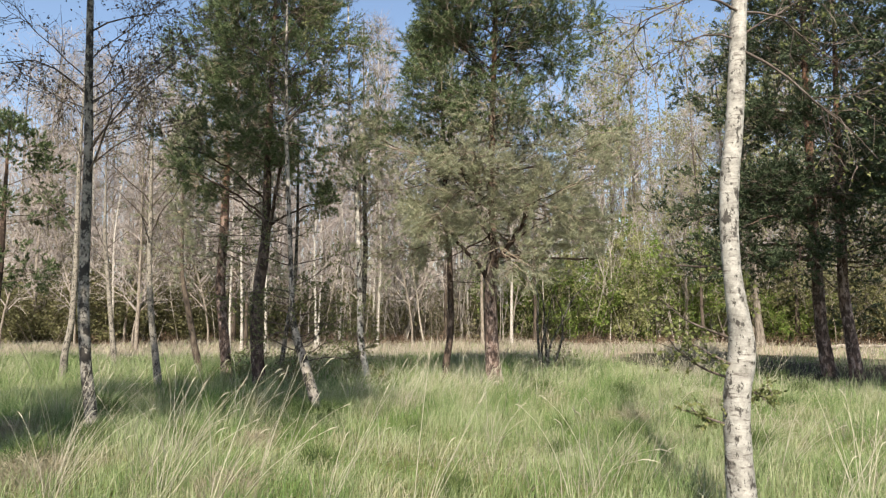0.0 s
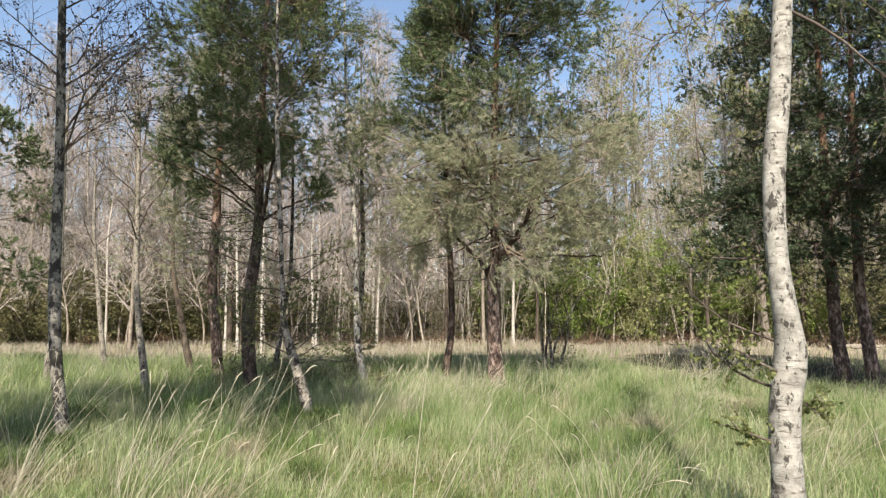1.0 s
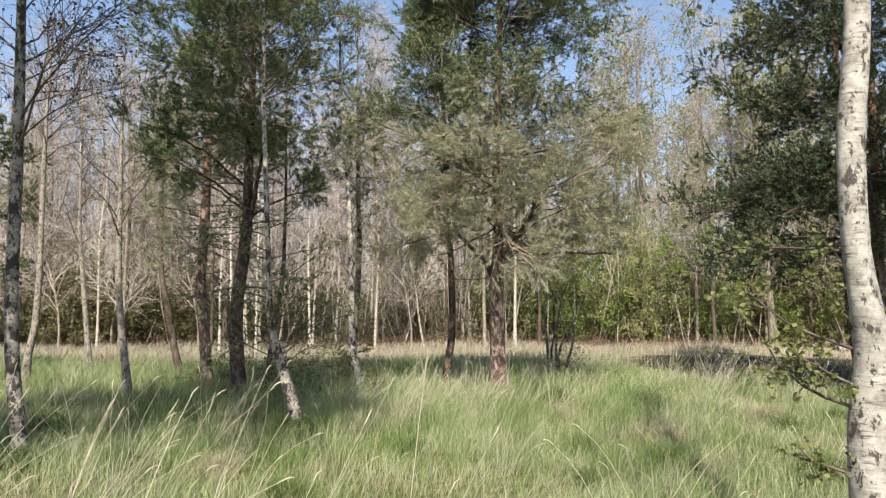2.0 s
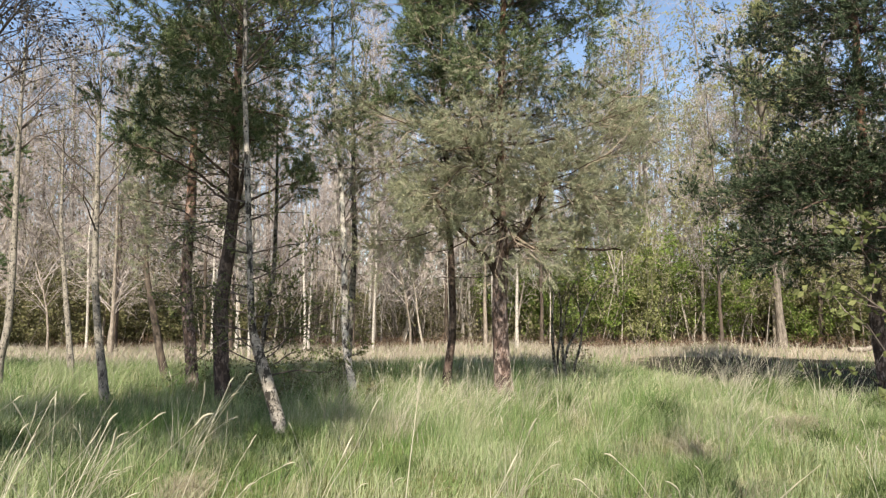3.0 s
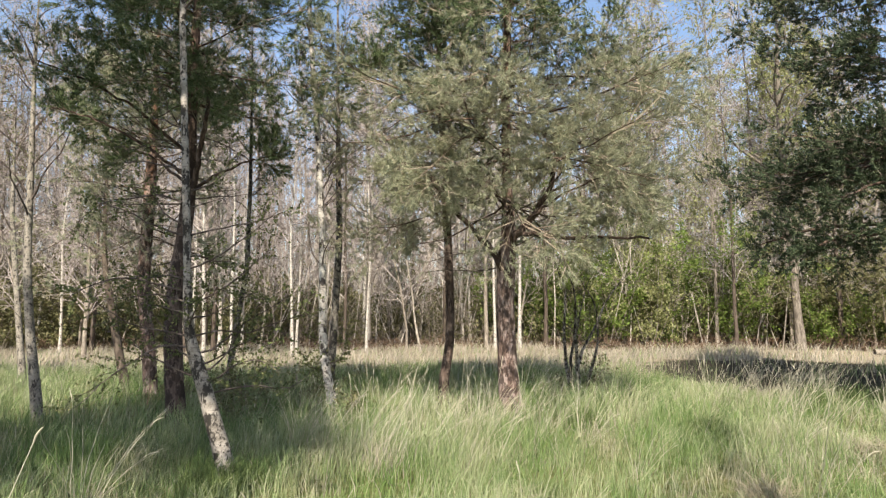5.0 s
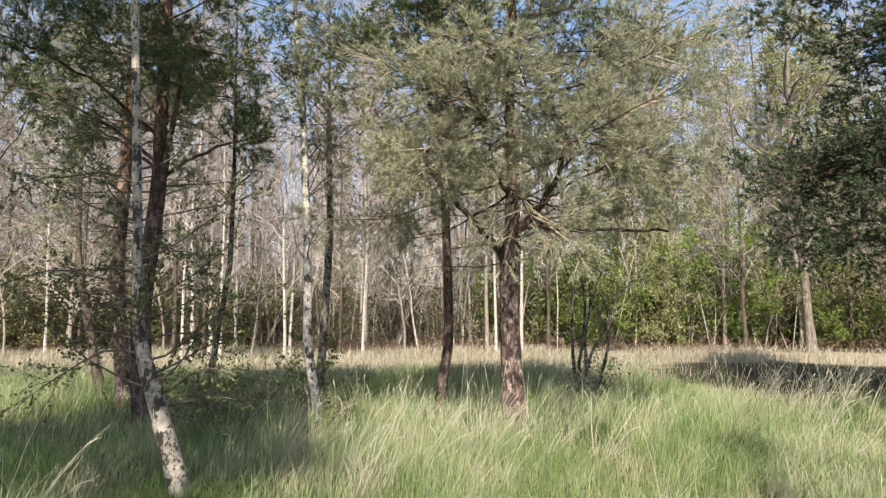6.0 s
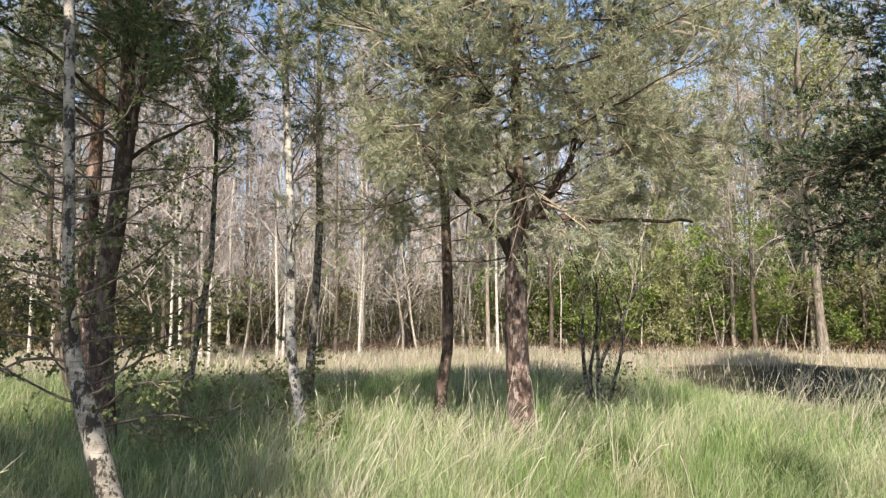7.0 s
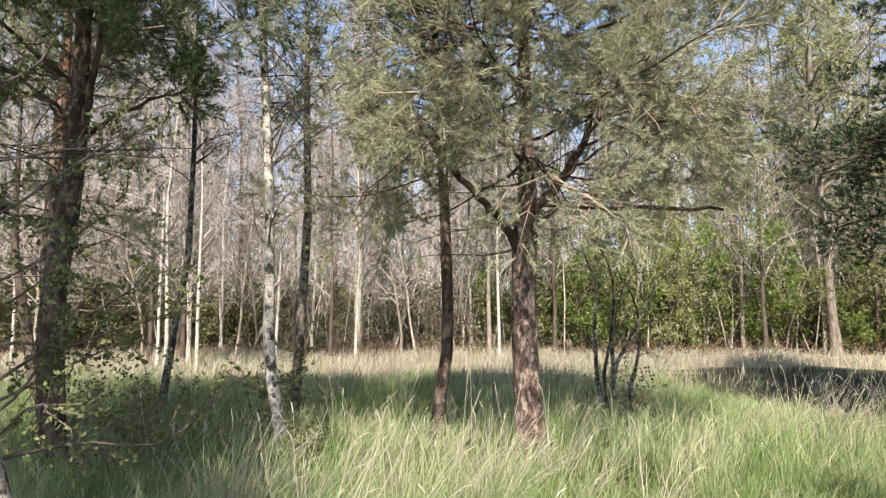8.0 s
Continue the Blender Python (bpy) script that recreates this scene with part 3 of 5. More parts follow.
# the birch with a leaning foot
broadleaf("birch_tree", "birch with a leaning scarred foot and bushy low shoots", -1.84, 9.66,
          [(0.06, 0, -0.1), (0.0, 0, 0.24), (-0.09, 0, 0.49), (-0.18, 0, 0.81), (-0.27, 0, 1.06), (-0.35, 0, 1.31), (-0.38, 0, 1.74), (-0.40, 0, 2.17), (-0.48, 0, 3.51), (-0.52, 0, 4.2), (-0.6, 0, 8.2)],
          [0.10, 0.077, 0.073, 0.07, 0.064, 0.045, 0.036, 0.033, 0.030, 0.028, 0.006], 4.2, 13, BIRCH_MOSSY, DARK_LEAF, branches=24, reach=1.2, rise=0.9, leaf_count=4, leaf_size=0.042, sec=8, rings=140, sides=18, lumps=0.05, bushy=0.8,
          sprouts=[(0.9, 0.9, -0.6, 1.1), (1.15, 1, 0.1, 1.2), (1.3, -0.9, -0.1, 1.1), (1.8, -0.8, 0.3, 0.9), (2.3, -0.7, 0.2, 0.9), (2.6, 0.6, 0.3, 0.8), (2.2, -1, 0.2, 1.2), (2.8, -1, 0.1, 1.2), (3.2, -0.9, 0.4, 1.0), (2.5, -0.8, -0.4, 1.0), (0.95, -1, -0.1, 1.0), (1.0, 1, -0.2, 0.9), (1.1, -0.8, 0.5, 0.9), (1.05, 0.7, 0.5, 0.8), (1.2, -1, -0.4, 1.1), (1.4, 0.3, -0.5, 0.6), (1.6, -0.7, 0.2, 0.8), (2.0, 0.6, 0.1, 0.5), (1.3, 1, 0, 1.1), (1.6, 1, 0.2, 1.0), (1.9, 0.9, -0.2, 1.0), (2.2, 0.9, 0.1, 0.9), (1.45, 0.8, -0.5, 0.9), (1.7, -1, -0.3, 1.2), (1.5, -0.9, 0.6, 1.0), (0.8, 1, 0.3, 1.2)])
broadleaf("birch_tree", "thin pale birch with a slight bow", -1.54, 13.3,
          [(0.08, 0, -0.1), (0, 0, 0.4), (-0.08, 0, 0.76), (-0.13, 0, 1.2), (-0.16, 0, 2.68), (-0.27, 0, 4.37), (-0.40, 0, 5.81), (-0.5, 0, 9.0)],
          [0.085, 0.07, 0.062, 0.058, 0.05, 0.042, 0.032, 0.005], 2.0, 14, BIRCH_SCARRED, branches=26, reach=1.1, rise=0.9, leaf_count=1, leaf_size=0.035, sprouts=[(0.7, -0.7, 0.2, 0.5), (0.8, 0.8, 0.1, 0.5)])
broadleaf("birch_tree", "thin dark stem with a bent foot", -3.9, 16.1,
          [(-0.05, 0, -0.1), (0, 0, 0.4), (0.1, 0, 1.2), (0.28, 0, 2.4), (0.3, 0, 4.0), (0.25, 0, 7.5)],
          [0.07, 0.06, 0.052, 0.045, 0.036, 0.005], 3.4, 20, BIRCH_DARK, branches=18, reach=1.1, rise=0.9, leaf_count=2)
broadleaf("birch_tree", "thin dark birch with mottled bark", -2.07, 16.4,
          [(0, 0, -0.1), (0, 0, 0.31), (0.09, 0, 2.1), (0.13, 0, 3.11), (0.09, 0, 4.25), (0.0, 0, 9.0)],
          [0.09, 0.075, 0.068, 0.062, 0.052, 0.006], 4.0, 15, BIRCH_DARK, branches=30, reach=1.4, rise=0.9, leaf_count=3, leaf_size=0.04, sprouts=[(0.9, 0.7, -0.2, 0.7), (1.0, -0.7, -0.2, 0.6)])
broadleaf("birch_tree", "slender pinkish tree with upswept bare branches", -5.69, 13.2,
          [(0.08, 0, -0.1), (0.0, 0, 0.53), (-0.12, 0, 1.26), (-0.22, 0, 2.19), (-0.25, 0, 3.46), (-0.29, 0, 4.88), (-0.3, 0, 6.6)],
          [0.09, 0.072, 0.06, 0.055, 0.045, 0.03, 0.006], 2.6, 16, BIRCH_THIN, branches=22, reach=1.6, rise=1.3, leaf_count=4, leaf_size=0.025)
broadleaf("birch_tree", "leaning mossy dark stem with thin crown", -6.25, 17.0,
          [(0.08, 0, -0.1), (0, 0, 0.24), (-0.11, 0, 0.65), (-0.24, 0, 1.27), (-0.49, 0, 2.39), (-0.54, 0, 2.93), (-0.6, 0, 6.5)],
          [0.11, 0.095, 0.085, 0.08, 0.06, 0.05, 0.006], 2.6, 17, WOOD_DARK, branches=20, reach=1.4, rise=0.8, leaf_count=2)
broadleaf("birch_tree", "thin pale birch at the meadow's edge", -8.88, 17.9,
          [(0.08, 0, -0.1), (0, 0, 0.49), (-0.1, 0, 1.26), (-0.24, 0, 2.31), (-0.41, 0, 3.69), (-0.5, 0, 6.8)],
          [0.09, 0.075, 0.065, 0.056, 0.045, 0.006], 2.8, 18, BIRCH_THIN, branches=20, reach=1.3, rise=1.2, leaf_count=1)
broadleaf("birch_tree", "crooked thin birch with white bark", -8.1, 14.2,
          [(-0.03, 0, -0.1), (0, 0, 0.32), (0.01, 0, 0.72), (0.12, 0, 1.25), (0.14, 0, 2.24), (0.09, 0, 4.66), (0.1, 0, 7.6)],
          [0.09, 0.08, 0.07, 0.065, 0.055, 0.042, 0.006], 3.0, 19, BIRCH_THIN, branches=22, reach=1.6, rise=0.9, leaf_count=1)

# the pines
pine("open-crowned Scots pine with olive needles and a forked reddish trunk", 1.03, 13.5,
     [(0.03, 0, -0.1), (0, 0, 0.32), (-0.03, 0, 0.67), (-0.06, 0, 1.61), (-0.03, 0, 2.4), (0.01, 0, 2.71), (-0.01, 0, 3.39), (-0.02, 0, 4.81), (0.1, 0, 8.0), (0.05, 0, 10.8)],
     [0.185, 0.155, 0.145, 0.13, 0.135, 0.11, 0.072, 0.064, 0.05, 0.01], (3.1, 11.0), 2.55, 124, OLIVE_NEEDLE, 31,
     forks=[([(-0.05, 0, 2.1), (-0.13, -0.1, 2.21), (-0.19, -0.1, 2.39), (-0.34, -0.1, 2.54), (-0.51, -0.1, 2.75), (-0.69, -0.1, 2.93), (-0.88, -0.1, 3.15), (-1.3, -0.3, 3.7)], 0.055, 0.03, 10, 0.6),
            ([(0.0, 0, 2.5), (0.06, -0.1, 2.66), (0.24, -0.1, 2.78), (0.40, -0.1, 3.0), (0.52, -0.1, 3.18), (0.65, -0.1, 3.43), (0.8, -0.2, 4.3)], 0.07, 0.03),
            ([(0.0, 0, 2.62), (0.09, -0.1, 2.7), (0.39, -0.1, 2.68), (0.87, -0.1, 2.63), (1.47, -0.1, 2.64), (2.07, -0.1, 2.62)], 0.045, 0.016, 9, 0.7),
            ([(-0.02, 0, 3.0), (-0.2, -0.5, 3.2), (-0.35, -1.0, 3.35), (-0.4, -1.5, 3.3)], 0.02, 0.006, 4, 1.3), ([(0.3, -0.1, 2.9), (0.7, -0.5, 3.2), (1.2, -0.8, 3.4), (1.8, -0.9, 3.25)], 0.02, 0.006, 3, 1.4),
            ([(-0.02, 0, 3.2), (-0.6, -0.2, 3.5), (-1.2, -0.3, 3.7), (-1.8, -0.3, 3.6)], 0.02, 0.006, 4, 1.4), ([(0.0, 0, 3.4), (0.7, 0.3, 3.7), (1.3, 0.4, 3.9), (2.0, 0.4, 3.8)], 0.02, 0.006, 4, 1.4),
            ([(-0.02, 0, 3.9), (-0.15, -0.6, 4.1), (-0.1, -1.2, 4.2), (-0.15, -1.7, 4.05)], 0.02, 0.006, 4, 1.3),
            ([(0.5, -0.1, 3.2), (0.75, -0.5, 3.6), (0.8, -1.0, 3.8), (0.9, -1.5, 3.75)], 0.02, 0.006, 4, 1.3), ([(0.55, -0.1, 3.3), (1.0, 0.0, 3.5), (1.6, 0.1, 3.5), (2.2, 0.1, 3.3)], 0.02, 0.006, 4, 1.3),
            ([(-0.7, -0.1, 2.95), (-0.9, -0.5, 3.2), (-1.0, -0.9, 3.3), (-1.1, -1.4, 3.2)], 0.016, 0.006, 4, 1.2)],
     dead=14, droop=0.16, dense=1.65, low=0.95, count=36, tufts=10, wide=0.0085, needle_length=0.07, gaps=0.22, top=(5.1, GREEN_NEEDLE), shift=(0.06, -0.15), start=0.14, lean_profile=0.5)
pine("thin dark-stemmed pine with a small one-sided crown", 0.08, 14.6,
     [(-0.04, 0, -0.1), (0.0, 0, 0.55), (0.08, 0, 0.95), (0.1, 0, 1.5), (0.06, 0, 2.76), (0.01, 0, 4.06), (-0.05, 0, 4.81), (-0.2, 0, 9.8)],
     [0.1, 0.08, 0.073, 0.07, 0.065, 0.058, 0.05, 0.01], (4.3, 9.6), 1.5, 38, GREEN_NEEDLE, 32, bark=PINE_DARK, shift=(-0.1, -0.2), dead=18, wide=0.011, dense=1.3, gaps=0.05, count=28, tufts=7)
pine("bushy green Scots pine with a straight dark trunk", -3.54, 12.8,
     [(0.04, 0, -0.1), (0, 0, 0.28), (-0.06, 0, 0.96), (-0.08, 0, 1.49), (-0.06, 0, 1.92), (0.01, 0, 2.45), (0.07, 0, 3.12), (0.06, 0, 4.54), (0.15, 0, 9.3)],
     [0.16, 0.132, 0.12, 0.113, 0.11, 0.104, 0.09, 0.075, 0.01], (4.5, 9.6), 1.75, 88, GREEN_NEEDLE, 33, bark=PINE_DARK,
     forks=[([(0.06, 0, 2.9), (0.18, -0.1, 3.4), (0.30, -0.15, 4.0), (0.42, -0.2, 4.9)], 0.045, 0.025, 8, 1.0), ([(0.06, 0, 3.4), (-0.6, -0.2, 3.9), (-1.2, -0.3, 4.2), (-1.7, -0.35, 4.3)], 0.024, 0.008, 6, 1.1),
            ([(0.06, 0, 3.3), (-0.5, 0.5, 3.7), (-1.0, 0.8, 4.0), (-1.6, 1.0, 4.2)], 0.024, 0.008, 6, 1.1), ([(0.06, 0, 3.7), (-0.4, -0.6, 4.2), (-0.8, -1.1, 4.4), (-1.2, -1.5, 4.5)], 0.024, 0.008, 6, 1.1),
            ([(0.06, 0, 3.2), (0.5, -0.1, 3.45), (0.9, -0.1, 3.62), (1.25, -0.1, 3.7)], 0.025, 0.008, 12, 0.3)], dead=30, lean_profile=0.5, dense=1.0, low=0.9, count=32, tufts=9, wide=0.0105, shift=(-0.15, 0), gaps=0.1, clumps=1.2, whorl=0.42)
pine("slim reddish pine with a sparse crown", -5.0, 15.3,
     [(0.05, 0, -0.1), (0, 0, 0.43), (-0.06, 0, 1.0), (-0.19, 0, 2.16), (-0.14, 0, 3.74), (-0.1, 0, 7.5)],
     [0.14, 0.12, 0.115, 0.11, 0.10, 0.01], (2.8, 7.4), 1.8, 46, OLIVE_NEEDLE, 34, dead=20, count=26, wide=0.013, tufts=6, low=0.8)
pine("broad dark pine with bluish drooping foliage", 9.36, 16.2,
     [(0.05, 0, -0.1), (0.0, 0, 0.32), (-0.1, 0, 1.22), (-0.12, 0, 2.2), (-0.15, 0, 4.0), (-0.1, 0, 12.4)],
     [0.18, 0.155, 0.142, 0.135, 0.115, 0.01], (2.9, 12.8), 3.1, 96, BLUE_NEEDLE, 35, gaps=0.0, clumps=1.8, dead=22, droop=0.1, dense=1.7, wide=0.021, lean_profile=0.6, low=1.0, count=22, tufts=8, twig_bark=DEAD_TWIG, shift=(-0.12, -0.2), start=0.12, whorl=1.65, flat=0.94, brush=0.3,
     forks=[([(-0.12, 0, 2.8), (-1.0, -0.3, 3.0), (-2.0, -0.5, 2.95), (-2.9, -0.7, 2.6)], 0.06, 0.015), ([(-0.12, 0, 3.0), (-0.8, -0.9, 3.1), (-1.5, -1.8, 2.95), (-1.9, -2.5, 2.6)], 0.06, 0.015),
            ([(-0.12, 0, 3.2), (-1.0, 0.5, 3.3), (-2.0, 0.7, 3.2), (-2.9, 0.9, 2.9)], 0.05, 0.015), ([(-0.12, 0, 3.6), (-1.0, -0.7, 3.8), (-1.8, -1.3, 3.8), (-2.5, -1.7, 3.5)], 0.05, 0.015)], group="pines beside the path")
pine("reddish-trunked pine with dead lower twigs", 9.55, 15.6,
     [(0.15, 0, -0.1), (0.1, 0, 0.5), (-0.05, 0, 2.0), (0.0, 0, 4.5), (0.2, 0, 11.0)],
     [0.165, 0.135, 0.12, 0.10, 0.01], (3.4, 10.5), 2.9, 60, BLUE_NEEDLE, 36, dead=26, droop=0.05, wide=0.016, count=24, tufts=7, gaps=0.05, shift=(0.4, 0), lean_profile=0.7, whorl=1.4, flat=0.9, twig_bark=DEAD_TWIG, group="pines beside the path")
pine("low dark pine at the wood's edge", -11.6, 17.0,
     [(0, 0, -0.1), (0, 0, 0.5), (0.1, 0, 3.0), (0.1, 0, 6.6)],
     [0.14, 0.12, 0.09, 0.01], (2.6, 6.5), 2.0, 26, GREEN_NEEDLE, 37, bark=PINE_DARK, dead=10, count=26, wide=0.024)


# the pines beside the start, whose shade lies on the meadow
pine("tall pine whose shade lies on the near meadow", -4.65, 4.3,
     [(0, 0, -0.1), (0, 0, 0.5), (0.05, 0, 3.0), (0.1, 0, 9.6), (0.2, 0, 11.8)],
     [0.19, 0.16, 0.13, 0.09, 0.01], (6.5, 11.6), 2.5, 110, BLUE_NEEDLE, 38, bark=PINE_DARK, dead=0, count=14, wide=0.06, low=0.95, lean_profile=0.35, gaps=0.0, tufts=6, twig_bark=DEAD_TWIG, group="pines beside the start")
pine("low pine whose shade lies on the near meadow", -5.7, 2.5,
     [(0, 0, -0.1), (0, 0, 0.5), (0.05, 0, 3.0), (0.1, 0, 7.0)],
     [0.16, 0.13, 0.10, 0.01], (2.8, 6.9), 1.4, 40, BLUE_NEEDLE, 39, bark=PINE_DARK, dead=0, count=14, wide=0.055, gaps=0.0, twig_bark=DEAD_TWIG, group="pines beside the start")


pine("pine beside the meadow whose shade reaches the darkened ground", 8.9, 9.7,
     [(0, 0, -0.1), (0, 0, 0.5), (0.05, 0, 3.0), (0.1, 0, 10.2)],
     [0.18, 0.15, 0.12, 0.01], (3.0, 10.0), 2.3, 70, BLUE_NEEDLE, 40, bark=PINE_DARK, dead=8, count=16, wide=0.04, gaps=0.0, low=0.9, lean_profile=0.5, whorl=1.3, flat=0.9, twig_bark=DEAD_TWIG, group="pines beside the path")


# a small many-stemmed tree beside the big pine
def stem_cluster(label, x, y, seed, stems, height, leafy):
    rng = np.random.default_rng(seed)
    bush = thing("sapling_clump", x, y, label, "shrub")
    a = np.arange(stems) * 6.28 / stems + rng.normal(size=stems) * 0.4
    base = np.stack([np.cos(a) * 0.055, np.sin(a) * 0.055, np.full(stems, -0.05)], 1)
    length = height * rng.uniform(0.45, 1.0, stems)
    st = shoots(rng, base, np.stack([np.cos(a) * 0.42, np.sin(a) * 0.42, np.ones(stems)], 1), length, 10, 0.19, 0.09)
    g2, gl = Geo(), Geo()
    for i in range(stems):
        g = Geo()
        tubes(g, st[i:i + 1], taper(np.array([0.018 + 0.008 * length[i]]), 10, 0.12), 7)
        part("stem", g, BIRCH_GREY if i % 3 else BIRCH_DARK, bush)
    p, d, s, num = along(rng, st, 14, 0.2, 1.0)
    tw = shoots(rng, p, spread(rng, d, 50), rng.uniform(0.2, 0.7, len(p)), 5, 0.2, 0.02)
    tubes(g2, tw[:, ::2], taper(np.full(len(p), 0.006), 3, 0.3), 3)
    p, d, s, num = along(rng, tw, 4, 0.2, 1.0)
    t3 = shoots(rng, p, spread(rng, d, 45), rng.uniform(0.1, 0.3, len(p)), 3, 0.2)
    slivers(g2, rng, t3, 0.006)
    part("twig_mass", g2, BIRCH_TWIG, bush, kind="stuff")
    p, d, s, num = along(rng, t3, leafy, 0.1, 1.0)
    leaves(gl, rng, p, 0.03)
    part("leaf_foliage", gl, BIRCH_LEAF, bush, smooth=False, kind="stuff")
    return bush


stem_cluster("clump of thin crooked stems beside the pine", 2.5, 15.8, 41, 5, 3.9, 4)


# ---- the wood behind the meadow ----
def forest_variant(seed, height, radius, bark, leaf, bare=0.3, lean=0.0, crook=0.7, leaf_n=3, n=32, leaf_size=0.07):
    """A tall slender woodland tree at the origin, to be copied."""
    rng = np.random.default_rng(seed)
    k = 14
    line = shoots(rng, np.array([[0, 0, -0.1]]), np.array([[lean, 0.1 * lean, 1.0]]), np.array([height]), k, 0.035 * crook, 0.03)
    tree = new("woodland_tree")
    g = Geo()
    tubes(g, line, taper(np.array([radius]), k, 0.10) * np.concatenate([[1.25], np.ones(k - 1)])[None], 8)
    part("trunk", g, bark, tree)
    p, d, s, num = along(rng, line, n, bare, 0.98)
    l = height * 0.20 * (1.15 - 0.75 * s) * rng.uniform(0.5, 1.2, n)
    a = rng.uniform(0, 6.28, n)
    br = shoots(rng, p, np.stack([np.cos(a), np.sin(a), np.full(n, 1.1)], 1), l, 6, 0.16, 0.03)
    g = Geo()
    tubes(g, br[:, [0, 2, 5]], taper(0.008 + 0.010 * l, 3, 0.25), 3)
    p, d, s, num = along(rng, br, 8, 0.15, 1.0)
    l2 = l[num] * 0.42 * (1.15 - 0.6 * s) + 0.2
    b2 = shoots(rng, p, spread(rng, d, 42), l2, 4, 0.2, 0.02)
    slivers(g, rng, b2, 0.020)
    p, d, s, num = along(rng, b2, 4, 0.15, 1.0)
    b3 = shoots(rng, p, spread(rng, d, 40), rng.uniform(0.3, 1.0, len(p)), 2, 0.2)
    slivers(g, rng, b3, 0.018)
    part("crown", g, WOOD_TWIG, tree, "bare grey-brown twigs", kind="stuff")
    if leaf:
        g = Geo()
        p, d, s, num = along(rng, b3, leaf_n, 0.1, 1.0)
        leaves(g, rng, p, leaf_size, far=True)
        part("leaf_foliage", g, leaf, tree, "thin veil of opening leaves", smooth=False, kind="stuff")
    return tree


def plant(proto, x, y, size, turn, label, group):
    made = copy_thing(proto, pose(x, y, 0, 0, 0, turn))
    made.matrix_basis = pose(x, y, 0, 0, 0, turn) @ Matrix.Diagonal((size, size, size, 1))
    return tagged(made, label, "tree", group)


bare_trees = [forest_variant(51, 15, 0.10, WOOD_TRUNK, None, 0.12), forest_variant(52, 16, 0.075, BIRCH_FAR, None, 0.18, crook=1.2), forest_variant(53, 13, 0.06, WOOD_PALE, None, 0.12, 0.22, 1.5),
              forest_variant(54, 17, 0.12, WOOD_DARK, None, 0.2, crook=1.0), forest_variant(55, 12, 0.05, WOOD_TRUNK, BROWN_LEAF, 0.1, crook=1.4, leaf_n=1)]
lime_trees = [forest_variant(56, 15, 0.11, WOOD_TRUNK, LIME_LEAF, 0.15, leaf_n=3, leaf_size=0.10), forest_variant(57, 12, 0.07, WOOD_TRUNK, LIME_LEAF, 0.12, crook=1.2, leaf_n=3, leaf_size=0.10)]
bare_label = ["tall bare woodland tree with brownish trunk", "tall thin white-barked bare birch", "slender leaning pale bare tree", "dark-trunked bare woodland tree", "thin young tree with dull leaves"]

plan = np.random.default_rng(60)
spots = []
while len(spots) < 150:
    yy = plan.uniform(31, 50)
    xx = plan.uniform(-0.70 * yy - 2, 0.70 * yy + 2)
    if yy < 33.5 and plan.uniform() < 0.4:
        continue
    if all((xx - a) ** 2 + (yy - b) ** 2 > 1.0 for a, b in spots):
        spots.append((xx, yy))
for xx, yy in spots:
    green = xx > 4 + 3 * plan.normal()
    i = plan.integers(2) if green and plan.uniform() < 0.65 else int(plan.choice([0, 1, 1, 2, 3, 3, 3, 4]))
    use_lime = green and i < 2 and plan.uniform() < 0.9
    proto = lime_trees[i] if use_lime else bare_trees[i]
    plant(proto, xx, yy, plan.uniform(0.75, 1.2), plan.uniform(0, 360), "woodland tree in yellow-green bud" if use_lime else bare_label[i], "trees of the wood")
# single stems that stand out before the wood
for xx, yy, i, s in ((-5.0, 26.0, 1, 0.75), (-7.6, 25.0, 1, 0.8), (-7.1, 25.6, 2, 0.7), (-6.6, 24.6, 1, 0.7), (1.0, 36.0, 1, 1.1), (1.4, 36.4, 1, 1.0), (2.2, 35.0, 2, 0.8), (10.7, 35.0, 2, 0.8), (-12.5, 27.0, 0, 0.8), (-14.5, 29.0, 1, 0.8),
                     (-9.3, 27.8, 3, 0.7), (-8.7, 27.0, 1, 0.75), (-8.4, 28.2, 3, 0.75), (-7.9, 27.4, 1, 0.9), (-6.9, 28.8, 2, 0.8), (-5.2, 27.6, 1, 0.7), (-3.6, 28.4, 3, 0.6), (-2.9, 29.4, 1, 0.75), (-0.8, 30.2, 2, 0.8), (0.3, 31.0, 1, 0.8)):
    plant(bare_trees[i], xx, yy, s, plan.uniform(0, 360), bare_label[i], "trees of the wood")
for xx, yy, i, s in ((11.6, 41.2, 0, 1.3), (18.0, 39.2, 0, 1.35), (19.6, 38.0, 1, 1.6), (17.0, 43.5, 0, 1.5), (21.5, 41.0, 0, 1.4)):
    plant(lime_trees[i], xx, yy, s, plan.uniform(0, 360), "woodland tree in yellow-green bud", "trees of the wood")
for xx, yy, i, s in ((11.2, 38.0, 0, 1.3), (9.8, 41.0, 4, 1.5), (-13.4, 28.6, 4, 0.9), (-16.8, 30.2, 4, 1.0), (-19.4, 29.0, 4, 1.0), (-15.4, 32.0, 4, 1.2), (-20.6, 33.4, 4, 1.3), (-11.0, 31.0, 4, 1.0)):
    plant(bare_trees[i], xx, yy, s, plan.uniform(0, 360), bare_label[i], "trees of the wood")
for proto in bare_trees + lime_trees:
    for o in (*proto.children_recursive, proto):
        bpy.data.objects.remove(o)

